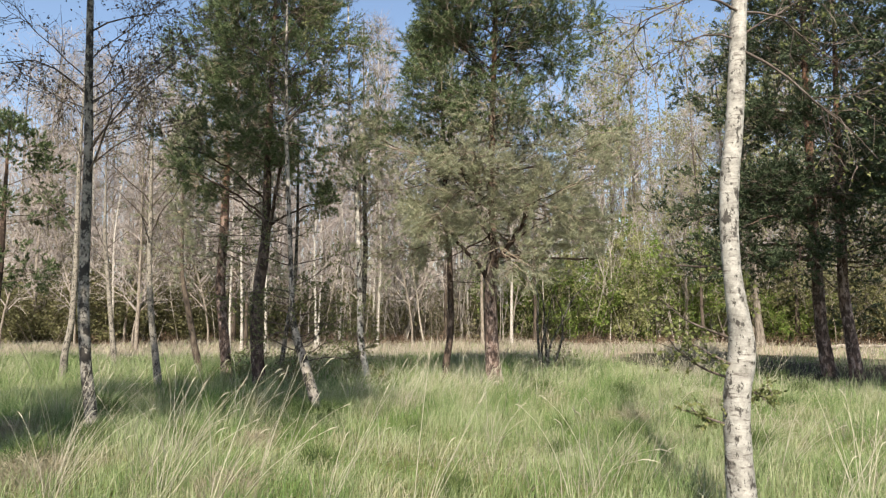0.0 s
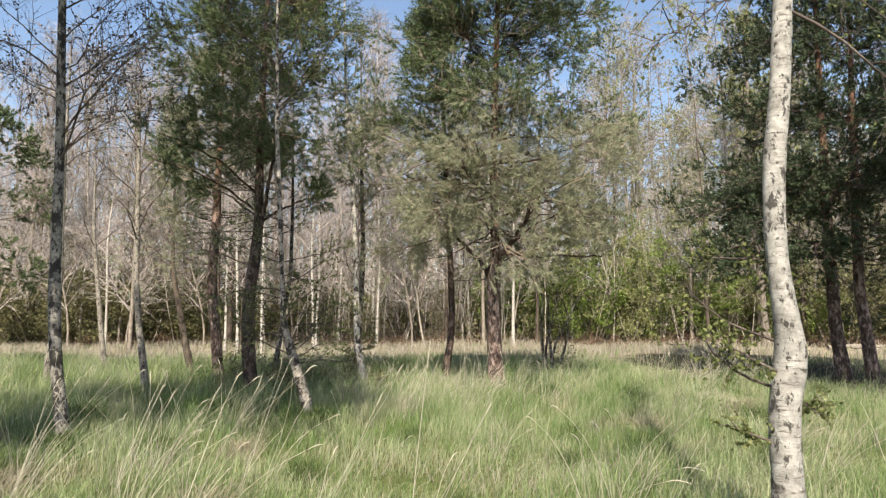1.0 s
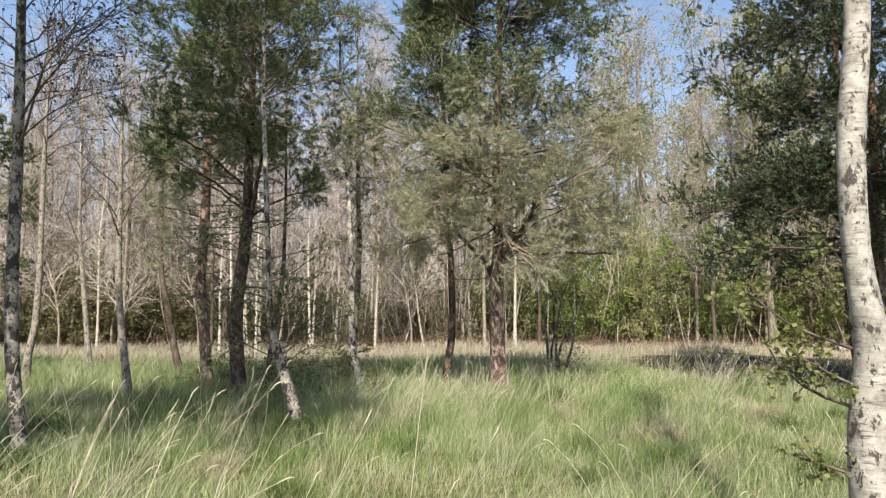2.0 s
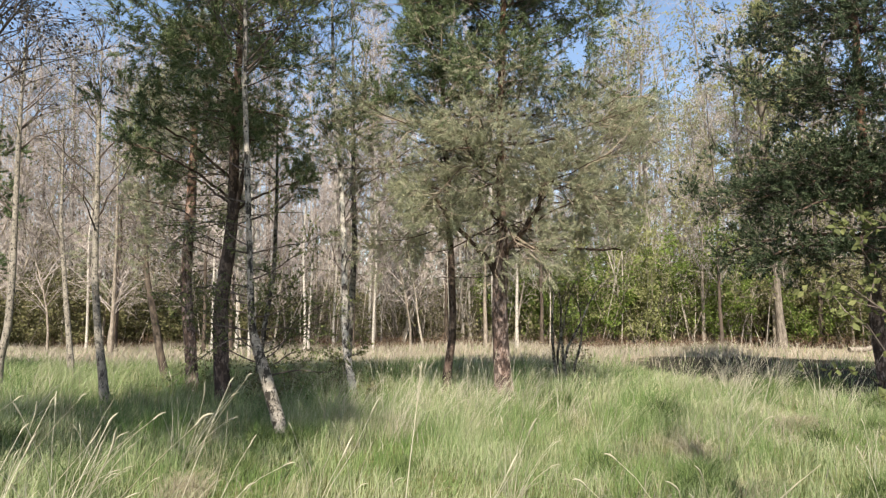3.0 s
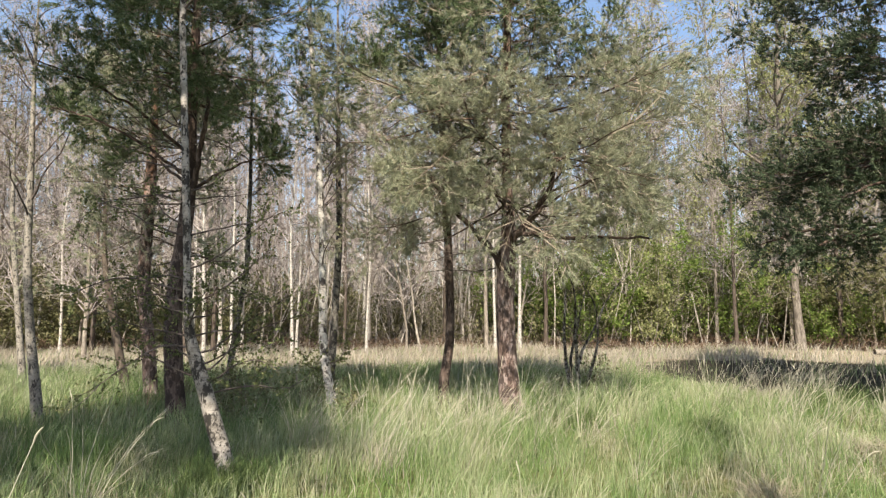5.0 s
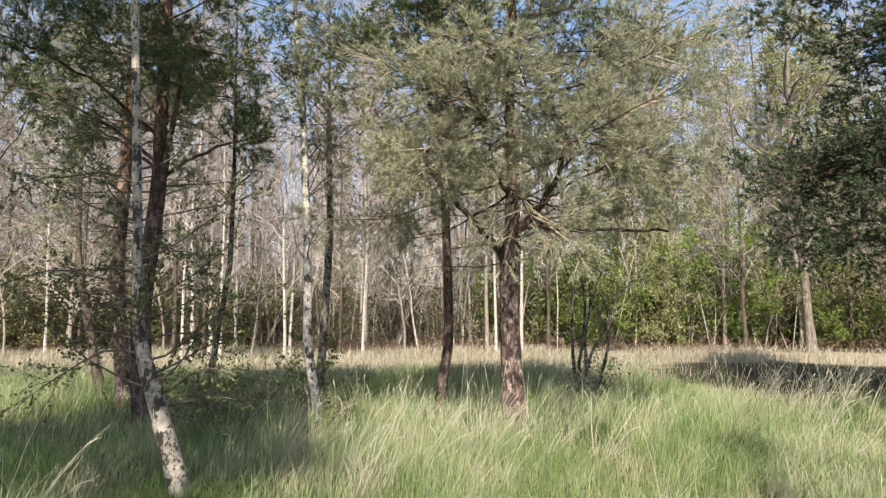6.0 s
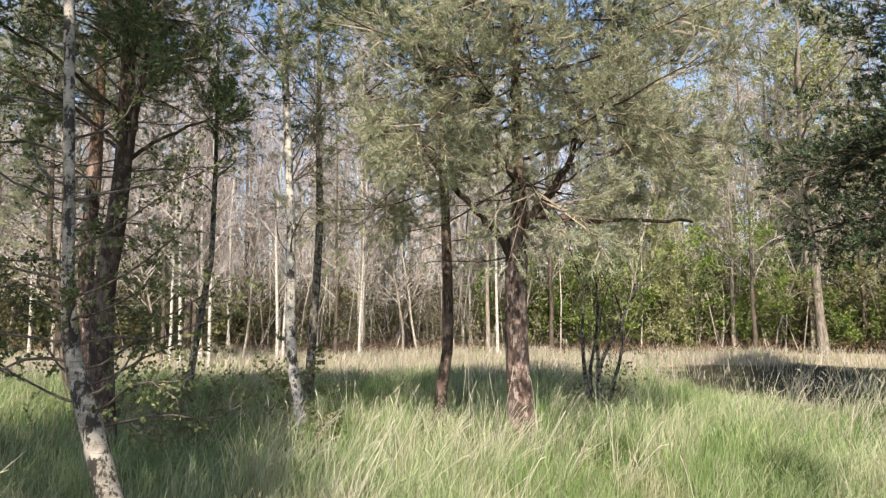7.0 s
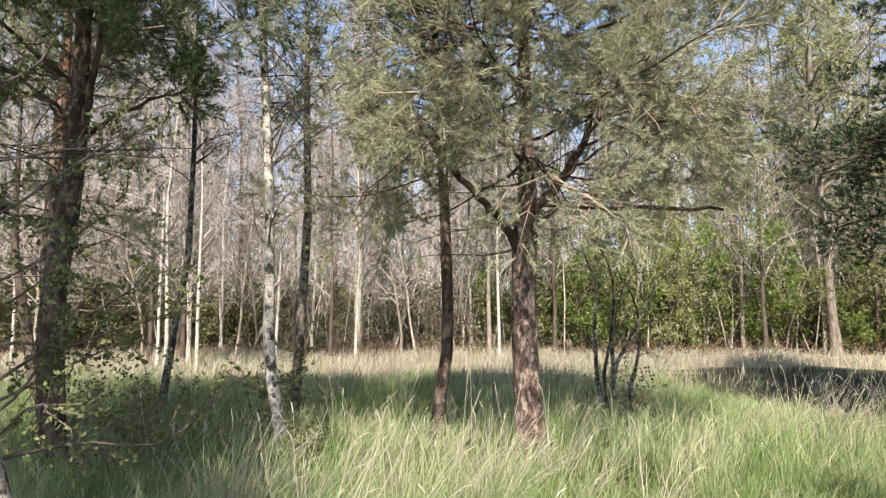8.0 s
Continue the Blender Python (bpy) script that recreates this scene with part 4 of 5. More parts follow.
broadleaf("oak_tree", "big pale-trunked oak in yellow-green bud", 15.68, 32.8,
          [(0.05, 0, -0.1), (-0.05, 0, 1.55), (-0.14, 0, 4.04), (-0.3, 0, 7.0), (-0.4, 0, 10.0), (-0.2, 0, 16.5)], [0.25, 0.175, 0.16, 0.145, 0.11, 0.03], 5.0, 71, OAK_BARK, LIME_LEAF, OAK_BARK,
          branches=34, reach=5.0, rise=0.7, leaf_count=4, leaf_size=0.11, sec=10, tw=7, thick=2.0, droop=0.02, twig_width=0.02, crook=0.3)
broadleaf("woodland_tree", "pale bare trunk leaning over in the wood", -2.1, 35.5,
          [(0, 0, -0.1), (0.3, 0, 1.0), (1.0, 0, 3.0), (1.9, 0, 5.6), (2.9, 0, 8.5)], [0.14, 0.12, 0.10, 0.07, 0.01], 4.5, 72, WOOD_PALE, None, WOOD_TWIG, branches=10, reach=1.5, leaf_count=0, twig_width=0.015, group="trees of the wood")


def shrub(label, x, y, seed, height, width, leaf, stems=14, per=60, size=0.075, group="shrubs under the wood", stem=0.022, twig=0.016, loose=0.12, name="shrub"):
    rng = np.random.default_rng(seed)
    bush = thing(name, x, y, label, "shrub", group)
    a = rng.uniform(0, 6.28, stems)
    r = rng.uniform(0, 0.35, stems) * width
    base = np.stack([np.cos(a) * r, np.sin(a) * r, np.full(stems, -0.05)], 1)
    st = shoots(rng, base, np.stack([np.cos(a) * 0.4, np.sin(a) * 0.4, np.ones(stems)], 1), height * rng.uniform(0.4, 1.1, stems), 8, 0.14, -0.01)
    g = Geo()
    tubes(g, st, taper(np.full(stems, stem), 8, 0.2), 4)
    p, d, s, num = along(rng, st, 12, 0.12, 1.0)
    tw = shoots(rng, p, spread(rng, d, 60, 0.3), rng.uniform(0.3, 1.0, len(p)) * width * 0.45, 5, 0.2, -0.02)
    slivers(g, rng, tw, twig)
    part("stem_clump", g, WOOD_TRUNK, bush, kind="stuff")
    p, d, s, num = along(rng, tw, per // 2, 0.1, 1.0)
    g = Geo()
    leaves(g, rng, p + rng.normal(size=p.shape) * loose, size, 0.1, True)
    part("leaf_foliage", g, leaf, bush, smooth=False, kind="stuff")
    return bush


k = 0
for xx, yy, hh, ww in ((5.2, 35.5, 5.0, 2.4), (7.0, 34.2, 6.4, 2.8), (9.0, 33.8, 7.2, 3.0), (11.2, 34.6, 7.0, 3.0), (13.2, 34.8, 6.4, 3.0), (10.2, 36.5, 8.0, 3.2), (17.8, 34.4, 4.4, 2.4), (20.5, 35.5, 4.5, 2.6), (23.5, 36.0, 4.8, 2.6), (6.0, 37.0, 7.5, 3.4), (8.2, 36.4, 8.5, 3.4), (12.4, 37.0, 8.5, 3.4), (15.0, 36.6, 7.0, 3.2), (3.6, 36.4, 5.0, 2.6), (-23.5, 34.5, 3.8, 2.6)):
    shrub("leafy shrub in fresh spring green", xx, yy, 80 + k, hh, ww, LIME_LEAF if k % 3 == 2 else FRESH_LEAF, per=110, size=0.10)
    k += 1
for xx, yy, hh, ww in ((-14, 35, 4.0, 2.6), (-8, 36.5, 3.4, 2.6), (3.2, 37, 3.2, 2.4), (15.8, 36.5, 3.0, 2.2), (26, 34, 3.0, 2.4), (-27, 35, 3.6, 2.4),
                       (-18.2, 34.6, 4.4, 2.8), (-1.6, 38.0, 2.8, 2.4), (-21.0, 33.0, 3.4, 2.6), (-16.4, 33.2, 3.6, 2.6), (-12.4, 34.4, 3.0, 2.4), (-24.5, 32.2, 5.2, 3.2), (-19.6, 31.8, 4.6, 3.0), (-22.4, 36.0, 6.4, 3.4), (-15.2, 36.2, 6.0, 3.2), (-18.0, 37.4, 6.8, 3.4), (-10.2, 35.2, 4.6, 2.8), (-26.4, 37.5, 6.5, 3.4), (18.6, 36.8, 5.6, 3.0), (22.2, 34.2, 4.8, 2.8), (25.2, 37.0, 6.0, 3.2), (-6.0, 38.0, 4.4, 2.8), (0.8, 39.0, 4.2, 2.8), (19.5, 33.0, 5.6, 3.0), (23.0, 32.0, 5.8, 3.0), (16.8, 35.2, 5.4, 2.8)):
    shrub("dull olive shrub under the trees", xx, yy, 80 + k, hh, ww, BROWN_LEAF, per=80, size=0.11)
    k += 1


for xx, yy, hh, ww in ((-2.75, 13.5, 1.0, 0.9), (-2.0, 14.1, 0.8, 0.8), (-1.3, 13.1, 0.6, 0.6), (-2.5, 12.2, 0.8, 0.8), (-3.3, 13.9, 0.9, 0.9), (2.5, 15.6, 0.8, 0.7), (-4.4, 14.6, 0.8, 0.9), (-1.9, 16.2, 0.8, 0.8)):
    shrub("low straggling bramble with sparse dull leaves", xx, yy, 80 + k, hh, ww, BROWN_LEAF, stems=9, per=12, size=0.045, group="brambles between the trees", stem=0.005, twig=0.005, loose=0.03, name="bramble")
    k += 1


def far_woods():
    """The depth of the wood: bare stems and brush, past counting."""
    rng = np.random.default_rng(90)
    g = Geo()
    n = 780
    y = rng.uniform(46, 95, n)
    x = rng.uniform(-1, 1, n) * (0.72 * y + 4)
    h = rng.uniform(11, 23, n)
    st = shoots(rng, np.stack([x, y, np.full(n, -0.1)], 1), np.stack([rng.normal(size=n) * 0.08, rng.normal(size=n) * 0.08, np.ones(n)], 1), h, 5, 0.04)
    tubes(g, st, taper(rng.uniform(0.05, 0.15, n), 5, 0.2), 4)
    p, d, s, num = along(rng, st, 22, 0.15, 1.0)
    l = h[num] * 0.16 * (1.2 - 0.8 * s)
    br = shoots(rng, p, spread(rng, d, 45), l, 4, 0.15, 0.05)
    slivers(g, rng, br, 0.05)
    p, d, s, num = along(rng, br, 5, 0.15, 1.0)
    b2 = shoots(rng, p, spread(rng, d, 42), rng.uniform(0.5, 1.5, len(p)), 2, 0.1)
    slivers(g, rng, b2, 0.035)
    tagged(new("far_woods", g.mesh("far_woods", WOOD_TWIG)), "deep bare grey-brown woodland in early spring", "woodland", kind="stuff")
    # brush under the trees
    g, gl = Geo(), Geo()
    n = 7000
    y = rng.uniform(0, 1, n) ** 1.3 * 28 + 34.2
    x = rng.uniform(-1, 1, n) * (0.72 * y + 3)
    st = shoots(rng, np.stack([x, y, np.full(n, -0.05)], 1), np.stack([rng.normal(size=n) * 0.3, rng.normal(size=n) * 0.3, np.ones(n)], 1), rng.uniform(0.6, 6.0, n) * (0.35 + 0.65 * np.sin(x * 0.45 + 1.7 * np.sin(y * 0.3)) ** 2), 5, 0.14)
    slivers(g, rng, st, rng.uniform(0.02, 0.05, n))
    p, d, s, num = along(rng, st, 7, 0.15, 1.0)
    tw = shoots(rng, p, spread(rng, d, 50), rng.uniform(0.4, 1.4, len(p)), 2)
    slivers(g, rng, tw, 0.018)
    tagged(new("underbrush", g.mesh("underbrush", WOOD_TRUNK)), "tangle of thin brown brush under the trees", "underbrush", kind="stuff")
    g2 = Geo()
    n = 1700
    y = rng.uniform(33.5, 60, n)
    x = rng.uniform(-1, 1, n) * (0.72 * y + 3)
    few = (x > -9) | (rng.uniform(size=n) < 0.55)
    x, y, n = x[few], y[few], int(few.sum())
    st = shoots(rng, np.stack([x, y, np.full(n, -0.05)], 1), np.stack([rng.normal(size=n) * 0.22, rng.normal(size=n) * 0.22, np.ones(n)], 1), rng.uniform(3.5, 10.0, n), 5, 0.07)
    tubes(g2, st, taper(rng.uniform(0.018, 0.04, n), 5, 0.25), 3)
    q, d, s, num = along(rng, st, 9, 0.2, 1.0)
    slivers(g2, rng, shoots(rng, q, spread(rng, d, 40), rng.uniform(0.4, 1.6, len(q)), 4, 0.15, 0.05), 0.02)
    tagged(new("young_stems", g2.mesh("young_stems", YOUNG_STEM)), "crowded thin pale young stems of the wood", "underbrush", kind="stuff")
    low = (tw[:, 0, 1] < 44) & (tw[:, 0, 2] < 4.0) & ((tw[:, 0, 0] > 3) | (tw[:, 0, 0] < -9) | (rng.uniform(size=len(tw)) < 0.4))
    p, d, s, num = along(rng, tw[low], 5, 0.1, 1.0)
    leaves(gl, rng, p, 0.13, far=True)
    tagged(new("underbrush_leaves", gl.mesh("underbrush_leaves", BROWN_LEAF, False)), "dull olive-brown leaves low in the wood", "underbrush", kind="stuff")


far_woods()


def dead_bracken():
    """Brown dead fern and bramble along the wood's edge."""
    rng = np.random.default_rng(97)
    g = Geo()
    n = 2600
    x = rng.uniform(-24, 26, n)
    y = 32.4 + rng.uniform(0, 1, n) ** 1.5 * 4.0 + 0.8 * np.sin(x * 0.5)
    h = rng.uniform(0.3, 1.0, n) * (0.55 + 0.45 * np.sin(x * 0.9 + y) ** 2)
    st = shoots(rng, np.stack([x, y, np.full(n, -0.03)], 1), np.stack([rng.normal(size=n) * 0.5, rng.normal(size=n) * 0.5, np.ones(n)], 1), h, 4, 0.12, -0.08)
    slivers(g, rng, st, 0.02)
    p, d, s, num = along(rng, st, 5, 0.3, 1.0)
    slivers(g, rng, shoots(rng, p, spread(rng, d, 60), rng.uniform(0.1, 0.35, len(p)), 2), 0.03)
    tagged(new("dead_bracken", g.mesh("dead_bracken", BRACKEN, False)), "rusty brown dead bracken along the wood's edge", "bracken", kind="stuff")


dead_bracken()


# ---- grass ----
def blades(rng, x, y, height, width, lean, wind=(0.35, 0.1)):
    """Bent grass blades at x, y, each a strip that narrows to a point."""
    n = len(x)
    z = ground_height(x, y) - 0.02
    a = rng.uniform(0, 6.28, n)
    side = np.stack([np.cos(a), np.sin(a), np.zeros(n)], 1) * (width * 0.5)[:, None]
    b = rng.uniform(0, 6.28, n)
    bend = np.stack([np.cos(b) * lean + wind[0] * lean, np.sin(b) * lean + wind[1] * lean, np.zeros(n)], 1) * height[:, None]
    p0 = np.stack([x, y, z], 1)
    up = np.zeros((n, 3))
    up[:, 2] = height
    p1 = p0 + up * 0.55 + bend * 0.3
    p2 = p0 + up * (1 - 0.25 * lean[:, None]) + bend
    v = np.stack([p0 - side, p0 + side, p1 + side * 0.8, p1 - side * 0.8, p2], 1).reshape(-1, 3)
    i = np.arange(n)[:, None] * 5
    return v, i + np.array([3, 2, 4]), i + np.array([0, 1, 2, 3])


def lumpy(x, y):
    """Tussocks: 0 to 1 over the meadow."""
    f = np.sin(x * 2.1 + 1.3 * np.sin(y * 1.7)) * np.sin(y * 2.3 + 1.1 * np.sin(x * 1.9)) + 0.6 * np.sin(x * 0.8 + 2) * np.sin(y * 0.7 + x * 0.3)
    return np.clip(f * 0.4 + 0.5, 0, 1)


def thatch(x, y):
    """Where last year's growth lies in the meadow: 0 to 1."""
    f = np.sin(x * 1.35 + 1.6 * np.sin(y * 0.9 + 0.5)) * np.sin(y * 1.15 + 1.4 * np.sin(x * 0.8 + 2.0)) + 0.5 * np.sin(x * 3.1 + y * 2.2)
    lush = np.clip((0.6 - x) / 1.5, 0, 1) * np.clip((y - 6.0) / 1.5, 0, 1) * np.clip((19 - y) / 2, 0, 1)
    return np.clip(f, 0, 1) * (1 - lush)


def meadow():
    rng = np.random.default_rng(100)
    g, s = Geo(), Geo()
    for n, x0, x1, y0, y1, h0, h1, w, straw in ((155000, -8.5, 8.5, 2.5, 12, 0.17, 0.36, 0.0047, 0.0), (115000, -15, 15, 12, 22, 0.2, 0.42, 0.0075, 0.55), (60000, -25, 25, 20, 35, 0.22, 0.45, 0.02, 0.8),
                                                (16000, -8.5, 8.5, -5, 2.5, 0.17, 0.34, 0.009, 0.0), (16000, -15, -8.5, 2, 12, 0.2, 0.38, 0.012, 0.0), (16000, 8.5, 15, 2, 12, 0.2, 0.38, 0.012, 0.0)):
        x, y = rng.uniform(x0, x1, n), rng.uniform(y0, y1, n)
        t = lumpy(x, y)
        keep = (rng.uniform(size=n) < 0.55 + 0.45 * t) & ((x < 12 + 2 * t) | (y < 24 + 3 * t) | (rng.uniform(size=n) < 0.2))
        # grass thinned over the oval where the pines' shade is painted on the ground
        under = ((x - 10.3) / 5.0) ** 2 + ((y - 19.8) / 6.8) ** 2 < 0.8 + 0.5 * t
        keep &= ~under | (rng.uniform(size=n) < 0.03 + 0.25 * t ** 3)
        x, y, t = x[keep], y[keep], t[keep]
        n = len(x)
        h = (h0 + (h1 - h0) * t) * rng.uniform(0.55, 1.25, n)
        # the growth stands taller between the trees
        h *= 1 + 0.55 * np.clip((y - 8) / 4, 0, 1) * np.clip((21 - y) / 4, 0, 1) * np.clip((5.0 - x) / 1.5, 0, 1)
        dry = rng.uniform(size=n) < np.maximum(straw * np.clip((y - 17 - 3 * t) / 6, 0.04, 1), 0.015 + 0.12 * thatch(x, y))
        for geo, m in ((g, ~dry), (s, dry)):
            if m.any():
                geo.add(*blades(rng, x[m], y[m], h[m] * (1.15 if geo is s else 1.0), w * rng.uniform(0.6, 1.4, m.sum()), rng.uniform(0.15, 0.85, m.sum())))
    # flattened straw between the blades
    for n, x0, x1, y0, y1, w in ((34000, -8, 8, 2.4, 11, 0.005), (16000, -14, 14, 11, 22, 0.011)):
        x, y = rng.uniform(x0, x1, n), rng.uniform(y0, y1, n)
        keep = rng.uniform(size=n) < 0.12 + 0.88 * thatch(x, y)
        x, y = x[keep], y[keep]
        n = len(x)
        s.add(*blades(rng, x, y, rng.uniform(0.12, 0.30, n), w * rng.uniform(0.6, 1.4, n), rng.uniform(0.7, 1.6, n)))
    tagged(new("meadow_grass", g.mesh("meadow_grass", GRASS, False)), "long uneven green meadow grass with straw in it", "grass", kind="stuff")
    tagged(new("dry_grass", s.mesh("dry_grass", STRAW, False)), "belt of bleached dry grass before the wood", "grass", kind="stuff")


meadow()


def tuft(seed, stems, height, fan, heads, lean=0.25, hook=0.07):
    """Dry flowering stalks from one root."""
    rng = np.random.default_rng(seed)
    ob = new("dry_grass_tuft")
    a = rng.uniform(0, 6.28, stems)
    base = np.stack([np.cos(a) * 0.06, np.sin(a) * 0.06, np.full(stems, -0.03)], 1)
    st = shoots(rng, base, np.stack([np.cos(a) * fan + lean, np.sin(a) * fan, np.ones(stems)], 1), height * rng.uniform(0.45, 1.2, stems), 8, 0.07, -hook)
    g = Geo()
    tubes(g, st, taper(np.full(stems, 0.003), 8, 0.5), 3)
    part("stalk_mass", g, STALK, ob, "thin bleached stalks", kind="stuff")
    q = st[: max(1, int(stems * heads))]
    d = unit(q[:, -1] - q[:, -2])
    hd = shoots(rng, q[:, -1], d, rng.uniform(0.06, 0.14, len(q)), 6, 0.12, -0.12)
    for i in range(len(q)):
        g = Geo()
        tubes(g, hd[i:i + 1], np.array([[0.0018, 0.0034, 0.0038, 0.0036, 0.003, 0.001]]), 6)
        part("seed_head", g, STALK, ob, "pale plume-like seed head")
    g = Geo()
    n = stems
    g.add(*blades(rng, rng.normal(size=n) * 0.07, rng.normal(size=n) * 0.07, rng.uniform(0.25, 0.55, n) * height, np.full(n, 0.006), rng.uniform(0.3, 1.0, n)))
    part("blade_mass", g, STRAW, ob, smooth=False, kind="stuff")
    return ob


tufts = [tuft(110, 9, 0.95, 0.25, 0.3), tuft(111, 16, 0.8, 0.40, 0.2), tuft(112, 4, 1.1, 0.2, 0.75), tuft(113, 24, 0.68, 0.55, 0.1), tuft(114, 5, 1.35, 0.15, 0.8, 0.55), tuft(115, 7, 1.15, 0.22, 0.6, 0.1, 0.2)]
trng = np.random.default_rng(120)
places = [(-2.5, 5.7, 4), (-1.6, 5.9, 4), (-1.55, 4.4, 4), (-3.2, 5.6, 4), (-2.1, 4.9, 4), (-3.6, 6.4, 4), (-0.75, 10.6, 4), (4.3, 12.6, 4), (0.7, 12.0, 1), (1.3, 12.2, 3), (0.2, 11.3, 0), (1.0, 11.2, 2), (-0.2, 11.0, 1), (-1.3, 11.2, 1), (-1.5, 10.8, 2), (0.5, 10.4, 2), (1.7, 11.6, 1), (-0.3, 13.4, 1), (0.1, 13.6, 3), (2.2, 14.4, 1), (2.7, 14.2, 3), (-0.65, 10.5, 2), (-0.7, 10.7, 1), (-0.6, 10.4, 0), (4.6, 12.8, 2), (4.75, 12.9, 2), (6.4, 17.2, 1), (7.2, 16.6, 0), (6.8, 18.4, 3), (7.8, 17.4, 1), (8.3, 18.6, 0), (7.4, 19.6, 3), (6.1, 16.4, 3), (-3.0, 5.2, 0), (-2.6, 5.8, 2), (-1.9, 5.6, 2), (-3.3, 5.6, 2), (-0.9, 5.0, 2), (-2.2, 5.3, 2), (-2.8, 6.4, 0), (-1.5, 6.1, 2), (-3.6, 6.2, 2), (-2.3, 6.8, 2), (1.55, 5.4, 2), (0.45, 11.6, 1), (0.2, 12.2, 3), (-0.1, 12.6, 1), (0.75, 12.3, 0), (0.35, 12.9, 3), (0.6, 12.7, 1), (0.95, 12.6, 3),
          (-0.85, 12.4, 3), (-0.95, 11.6, 1), (-0.75, 12.9, 1), (-0.9, 10.9, 0), (-0.62, 6.9, 2), (4.4, 12.0, 1), (4.9, 12.4, 0), (5.6, 12.2, 2), (6.2, 13.0, 1), (3.9, 11.2, 3), (5.2, 11.0, 2),
          (5.2, 15.5, 2), (5.5, 15.2, 2), (4.6, 15.0, 1), (6.0, 15.6, 2), (4.2, 14.6, 3), (6.6, 15.4, 1), (-1.6, 11.6, 3), (-1.3, 12.0, 1), (2.6, 4.6, 2), (3.2, 5.1, 1), (2.9, 9.0, 2), (1.9, 10.2, 0), (0.1, 11.9, 0), (0.55, 12.1, 3), (1.2, 12.9, 1), (-0.35, 12.4, 0), (-0.6, 12.0, 2), (-1.7, 12.6, 1), (-2.3, 12.2, 0), (-2.0, 13.4, 3), (4.8, 13.6, 2), (5.4, 13.9, 1), (3.6, 12.9, 0), (4.0, 13.4, 2), (5.2, 14.2, 5), (5.6, 14.5, 5), (4.9, 14.9, 5), (5.9, 15.1, 5), (4.5, 13.9, 5), (6.4, 14.6, 5), (5.4, 15.8, 5), (1.0, 4.95, 5), (1.25, 5.3, 5)]
for i in range(26):
    yy = trng.uniform(4.5, 20)
    places.append((trng.uniform(-0.6, 0.6) * yy, yy, int(trng.integers(4))))
for xx, yy, i in places:
    sc = trng.uniform(0.7, 1.1)
    m = copy_thing(tufts[i], pose(xx, yy, 0, 0, 0, trng.uniform(-50, 50)))
    m.matrix_basis = pose(xx, yy, float(ground_height(xx, yy)), 0, 0, trng.uniform(-60, 60)) @ Matrix.Diagonal((sc, sc, sc, 1))
    tagged(m, "tuft of tall bleached dry grass stalks" if i not in (2, 4, 5) else "few tall grass stalks with drooping seed heads", "grass tuft", "dry grass tufts")
for proto in tufts:
    for o in (*proto.children_recursive, proto):
        bpy.data.objects.remove(o)


def tussock(seed, n, height, width, tone=SEDGE, name="grass_tussock", lie=(0.3, 1.0)):
    """A clump of blades from one root: lush sedge, or last year's straw fallen flat."""
    rng = np.random.default_rng(seed)
    ob = new(name)
    g = Geo()
    r, a = rng.uniform(0, 1, n) ** 0.6 * width, rng.uniform(0, 6.28, n)
    v, f3, f4 = blades(rng, r * np.cos(a), r * np.sin(a), height * rng.uniform(0.5, 1.15, n) * (1.1 - 0.5 * r / width), rng.uniform(0.004, 0.007, n), rng.uniform(*lie, n))
    g.add(v, f3, f4)
    part("blade_mass", g, tone, ob, smooth=False, kind="stuff")
    return ob


clumps = [tussock(130, 420, 0.42, 0.22), tussock(131, 300, 0.36, 0.17), tussock(132, 560, 0.46, 0.28)]
mounds = [tussock(134, 620, 0.36, 0.30, DEAD_STRAW, "straw_mound", (0.7, 1.7)), tussock(135, 420, 0.30, 0.22, DEAD_STRAW, "straw_mound", (0.7, 1.7))]
for xx, yy, i in ((-1.8, 9.45, 0), (-1.98, 9.55, 1), (-1.65, 9.6, 1), (-1.45, 13.0, 1), (-3.9, 7.4, 1), (2.15, 7.6, 2), (2.3, 8.2, 0), (4.2, 9.5, 1), (5.2, 10.2, 0), (-3.9, 6.4, 2), (-2.9, 7.4, 0), (1.2, 7.0, 1), (3.4, 7.4, 0), (-1.2, 6.6, 1), (-0.4, 8.4, 1), (3.0, 11.4, 2), (6.4, 12.0, 2), (-2.4, 11.4, 2), (-3.0, 10.2, 2), (-1.2, 14.4, 0),
                  (0.9, 9.4, 1), (1.9, 12.6, 0), (-4.6, 9.0, 2), (-5.6, 11.0, 0), (2.7, 5.9, 1), (0.1, 5.6, 1), (-1.9, 8.4, 0), (5.9, 14.2, 2), (6.9, 14.8, 2), (7.6, 15.2, 0), (3.6, 14.0, 1), (-0.6, 11.2, 1), (1.5, 8.6, 1)):
    sc = trng.uniform(0.75, 1.2)
    m = copy_thing(clumps[i], pose(xx, yy, 0))
    m.matrix_basis = pose(xx, yy, float(ground_height(xx, yy)), 0, 0, trng.uniform(0, 360)) @ Matrix.Diagonal((sc, sc, sc, 1))
    tagged(m, "dense dark green tussock of sedge in the meadow", "grass tussock", "grass tussocks")
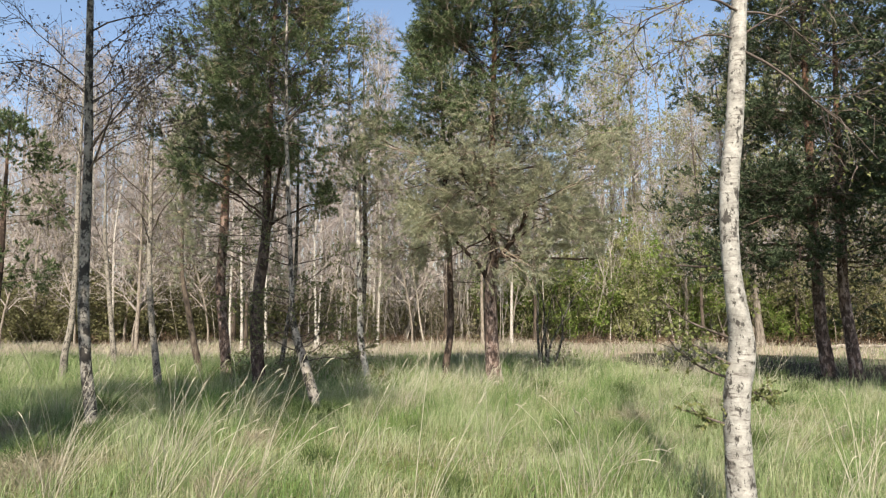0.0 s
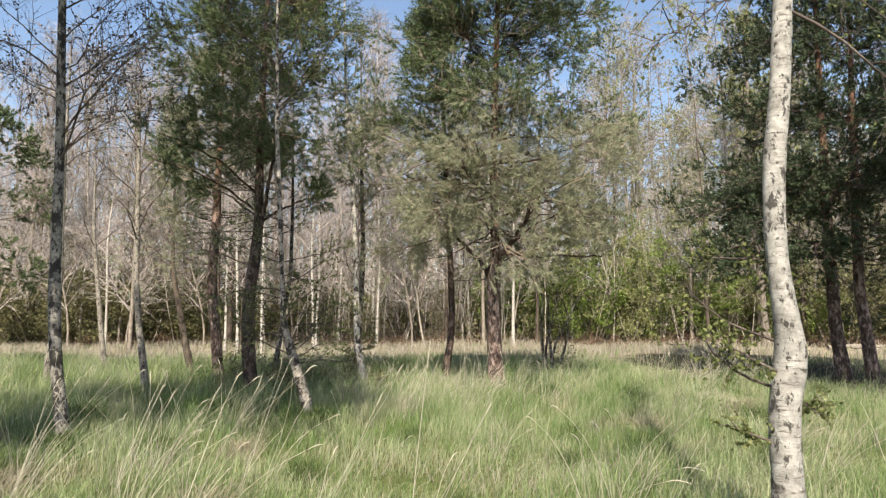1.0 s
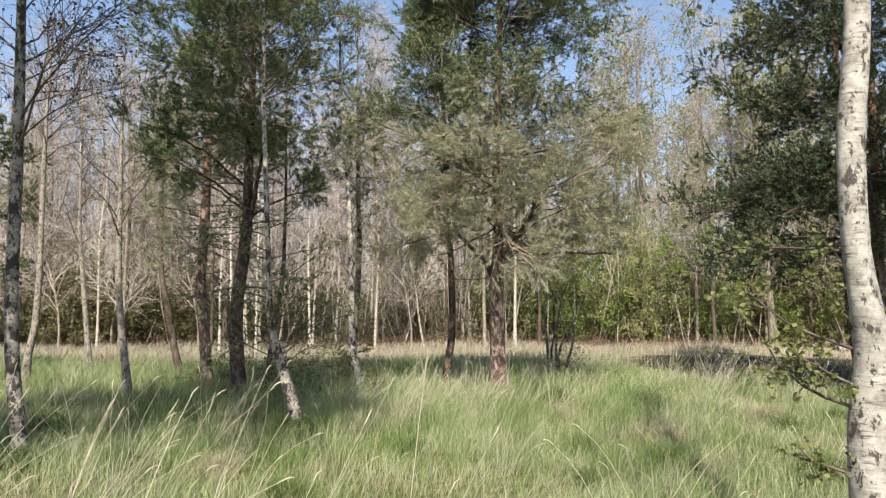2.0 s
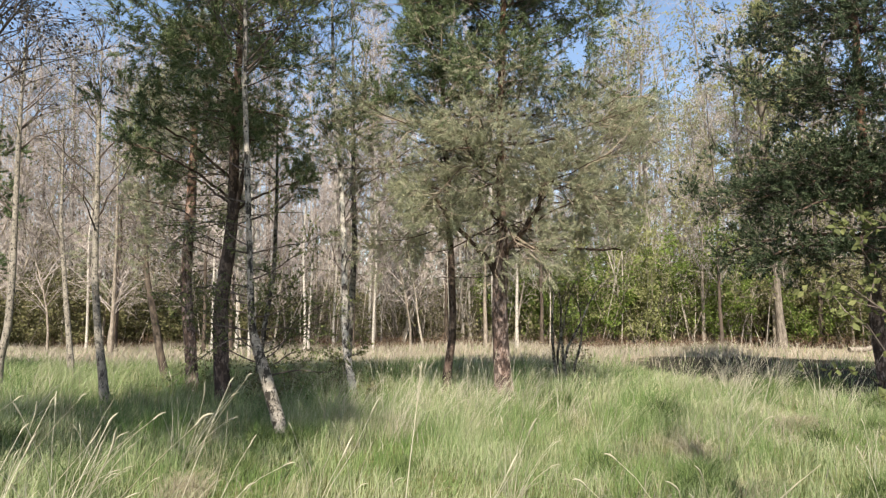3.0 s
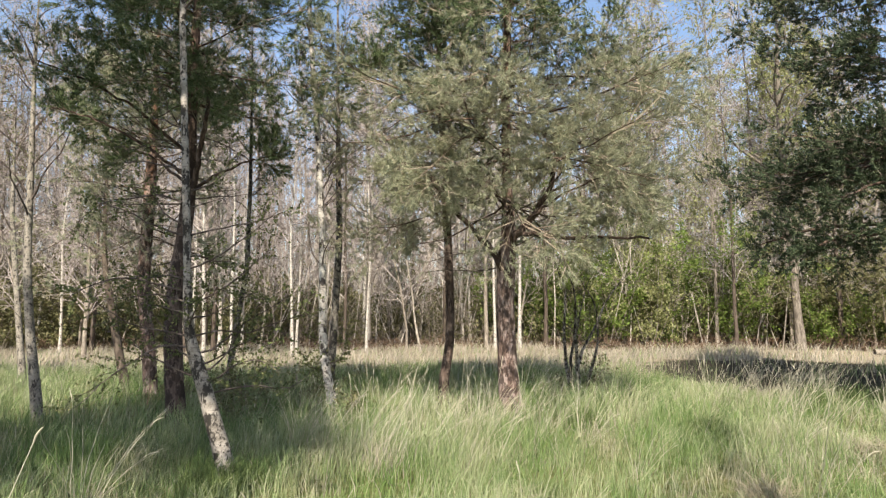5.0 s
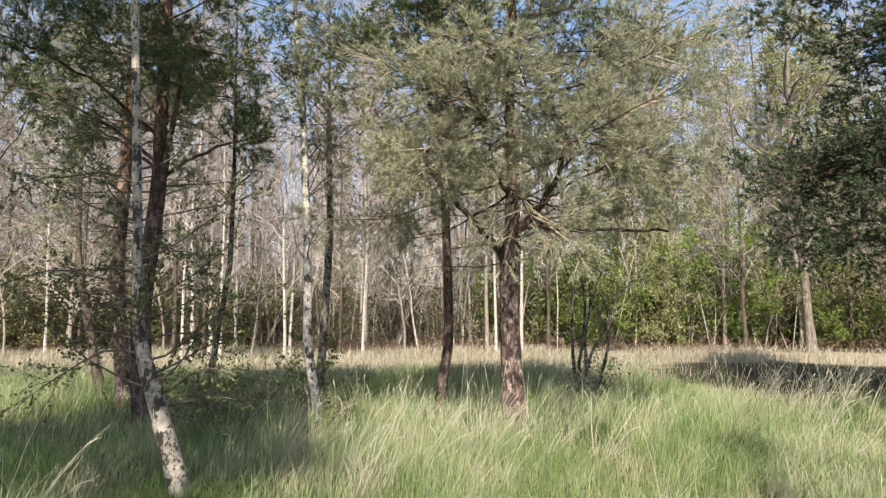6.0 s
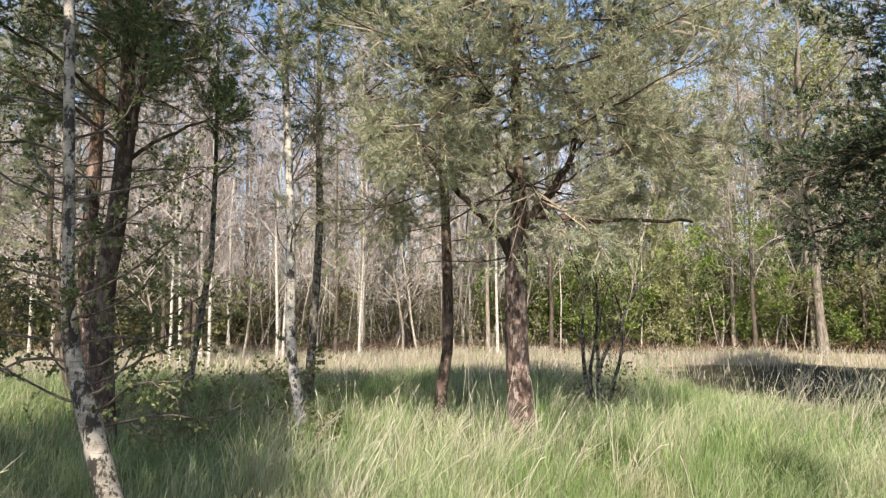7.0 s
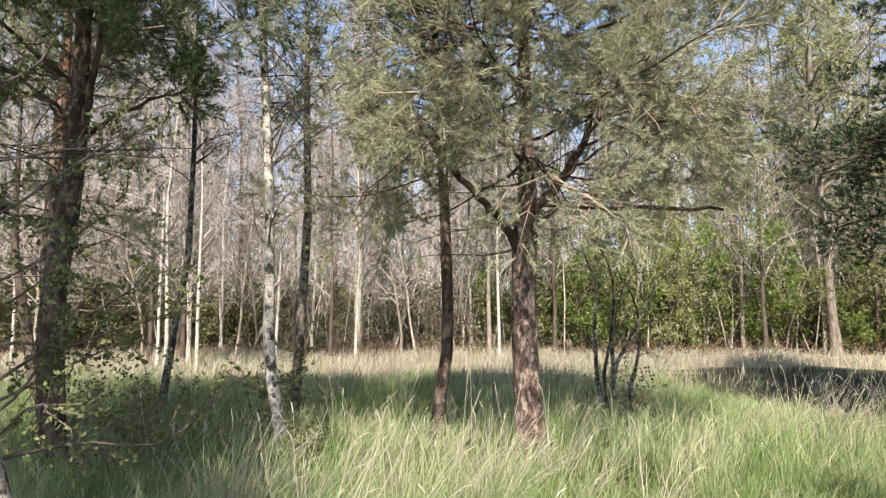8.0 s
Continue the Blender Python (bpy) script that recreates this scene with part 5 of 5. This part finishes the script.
for xx, yy, i in ((-3.85, 6.1, 0), (-3.5, 5.8, 1), (-1.7, 5.3, 1), (-2.15, 7.7, 1), (2.5, 7.6, 1), (2.7, 9.2, 1), (4.4, 10.6, 1), (-5.0, 7.9, 0)):
    sc = trng.uniform(0.8, 1.25)
    m = copy_thing(mounds[i], pose(xx, yy, 0))
    m.matrix_basis = pose(xx, yy, float(ground_height(xx, yy)), 0, 0, trng.uniform(0, 360)) @ Matrix.Diagonal((sc, sc, sc, 1))
    tagged(m, "flattened mound of pale dead straw in the meadow", "straw mound", "straw mounds")
for proto in clumps + mounds:
    for o in (*proto.children_recursive, proto):
        bpy.data.objects.remove(o)


def seeding_stalk(x, y, height, lean, seed):
    """One tall grass stalk that carries a dense pale spike."""
    rng = np.random.default_rng(seed)
    ob = thing("seeding_grass_stalk", x, y, "single tall bleached grass stalk with a dense pale spike", "grass stalk", "tall seeding stalks", float(ground_height(x, y)))
    line = shoots(rng, np.array([[0, 0, -0.03]]), np.array([[lean, 0.02, 1.0]]), np.array([height]), 12, 0.02)
    g = Geo()
    tubes(g, line, taper(np.array([0.0028]), 12, 0.6), 5)
    part("stalk", g, STALK, ob)
    g = Geo()
    tip, way = line[:, -1], unit(line[:, -1] - line[:, -2])
    base = np.repeat(tip - way * 0.06, 260, 0)
    up = rng.uniform(0, 0.15, 260)
    needles(g, rng, base + way * up[:, None], np.repeat(way, 260, 0), 1, 0.0, 0.018, 0.0035, 13)
    part("seed_head", g, STALK, ob, "dense pale spike of seeds", smooth=False)
    leaf = Geo()
    leaf.add(*blades(rng, rng.normal(size=8) * 0.02, rng.normal(size=8) * 0.02, rng.uniform(0.3, 0.6, 8), np.full(8, 0.006), rng.uniform(0.4, 1.0, 8)))
    part("blade_mass", leaf, STRAW, ob, smooth=False, kind="stuff")


seeding_stalk(-0.19, 4.32, 1.24, 0.02, 150)
for i, (xx, yy, hh, ll) in enumerate(((-0.42, 10.1, 0.95, 0.25), (-0.50, 10.0, 1.0, 0.32), (-0.47, 10.2, 0.85, 0.38), (-0.56, 10.1, 0.9, 0.22), (-0.6, 9.9, 0.8, 0.42), (0.25, 12.6, 1.0, 0.12), (0.4, 12.9, 1.05, -0.05), (0.62, 12.7, 0.95, 0.2), (0.75, 12.4, 0.9, -0.15), (0.12, 12.2, 0.9, 0.3))):
    seeding_stalk(xx, yy, hh, ll, 151 + i)


def fallen_log(label, x, y, length, radius, turn, seed):
    rng = np.random.default_rng(seed)
    ob = thing("fallen_log", x, y, label, "log", "fallen wood at the wood's edge")
    base = np.array([[-length / 2 * np.cos(turn), -length / 2 * np.sin(turn), radius * 0.8]])
    line = shoots(rng, base, np.array([[np.cos(turn), np.sin(turn), 0.01]]), np.array([length]), 12, 0.04)
    line[..., 2] = radius * 0.8 + 0.05 * np.abs(rng.normal(size=12))
    g = Geo()
    tubes(g, line, taper(np.array([radius]), 12, 0.45), 9, 0.05, rng)
    part("stem", g, WOOD_TRUNK, ob)
    p, d, s, num = along(rng, line, 5, 0.3, 1.0)
    st = shoots(rng, p, spread(rng, d, 55) + np.array([0, 0, 0.4]), rng.uniform(0.3, 0.9, 5), 5, 0.15)
    branch_parts(st, taper(np.full(5, radius * 0.25), 5, 0.3), 4, WOOD_TRUNK, ob)


fallen_log("pale fallen trunk lying in dead grass", 18.6, 29.6, 4.0, 0.11, 0.15, 141)
fallen_log("thin fallen stem lying in dead grass", 20.4, 31.0, 3.2, 0.08, -0.3, 142)
fallen_log("thin broken stem lying under the shrubs", 13.2, 32.4, 2.6, 0.06, 0.5, 143)
fallen_log("pale fallen stem lying at the wood's edge", -21.0, 30.8, 3.6, 0.09, -0.2, 144)
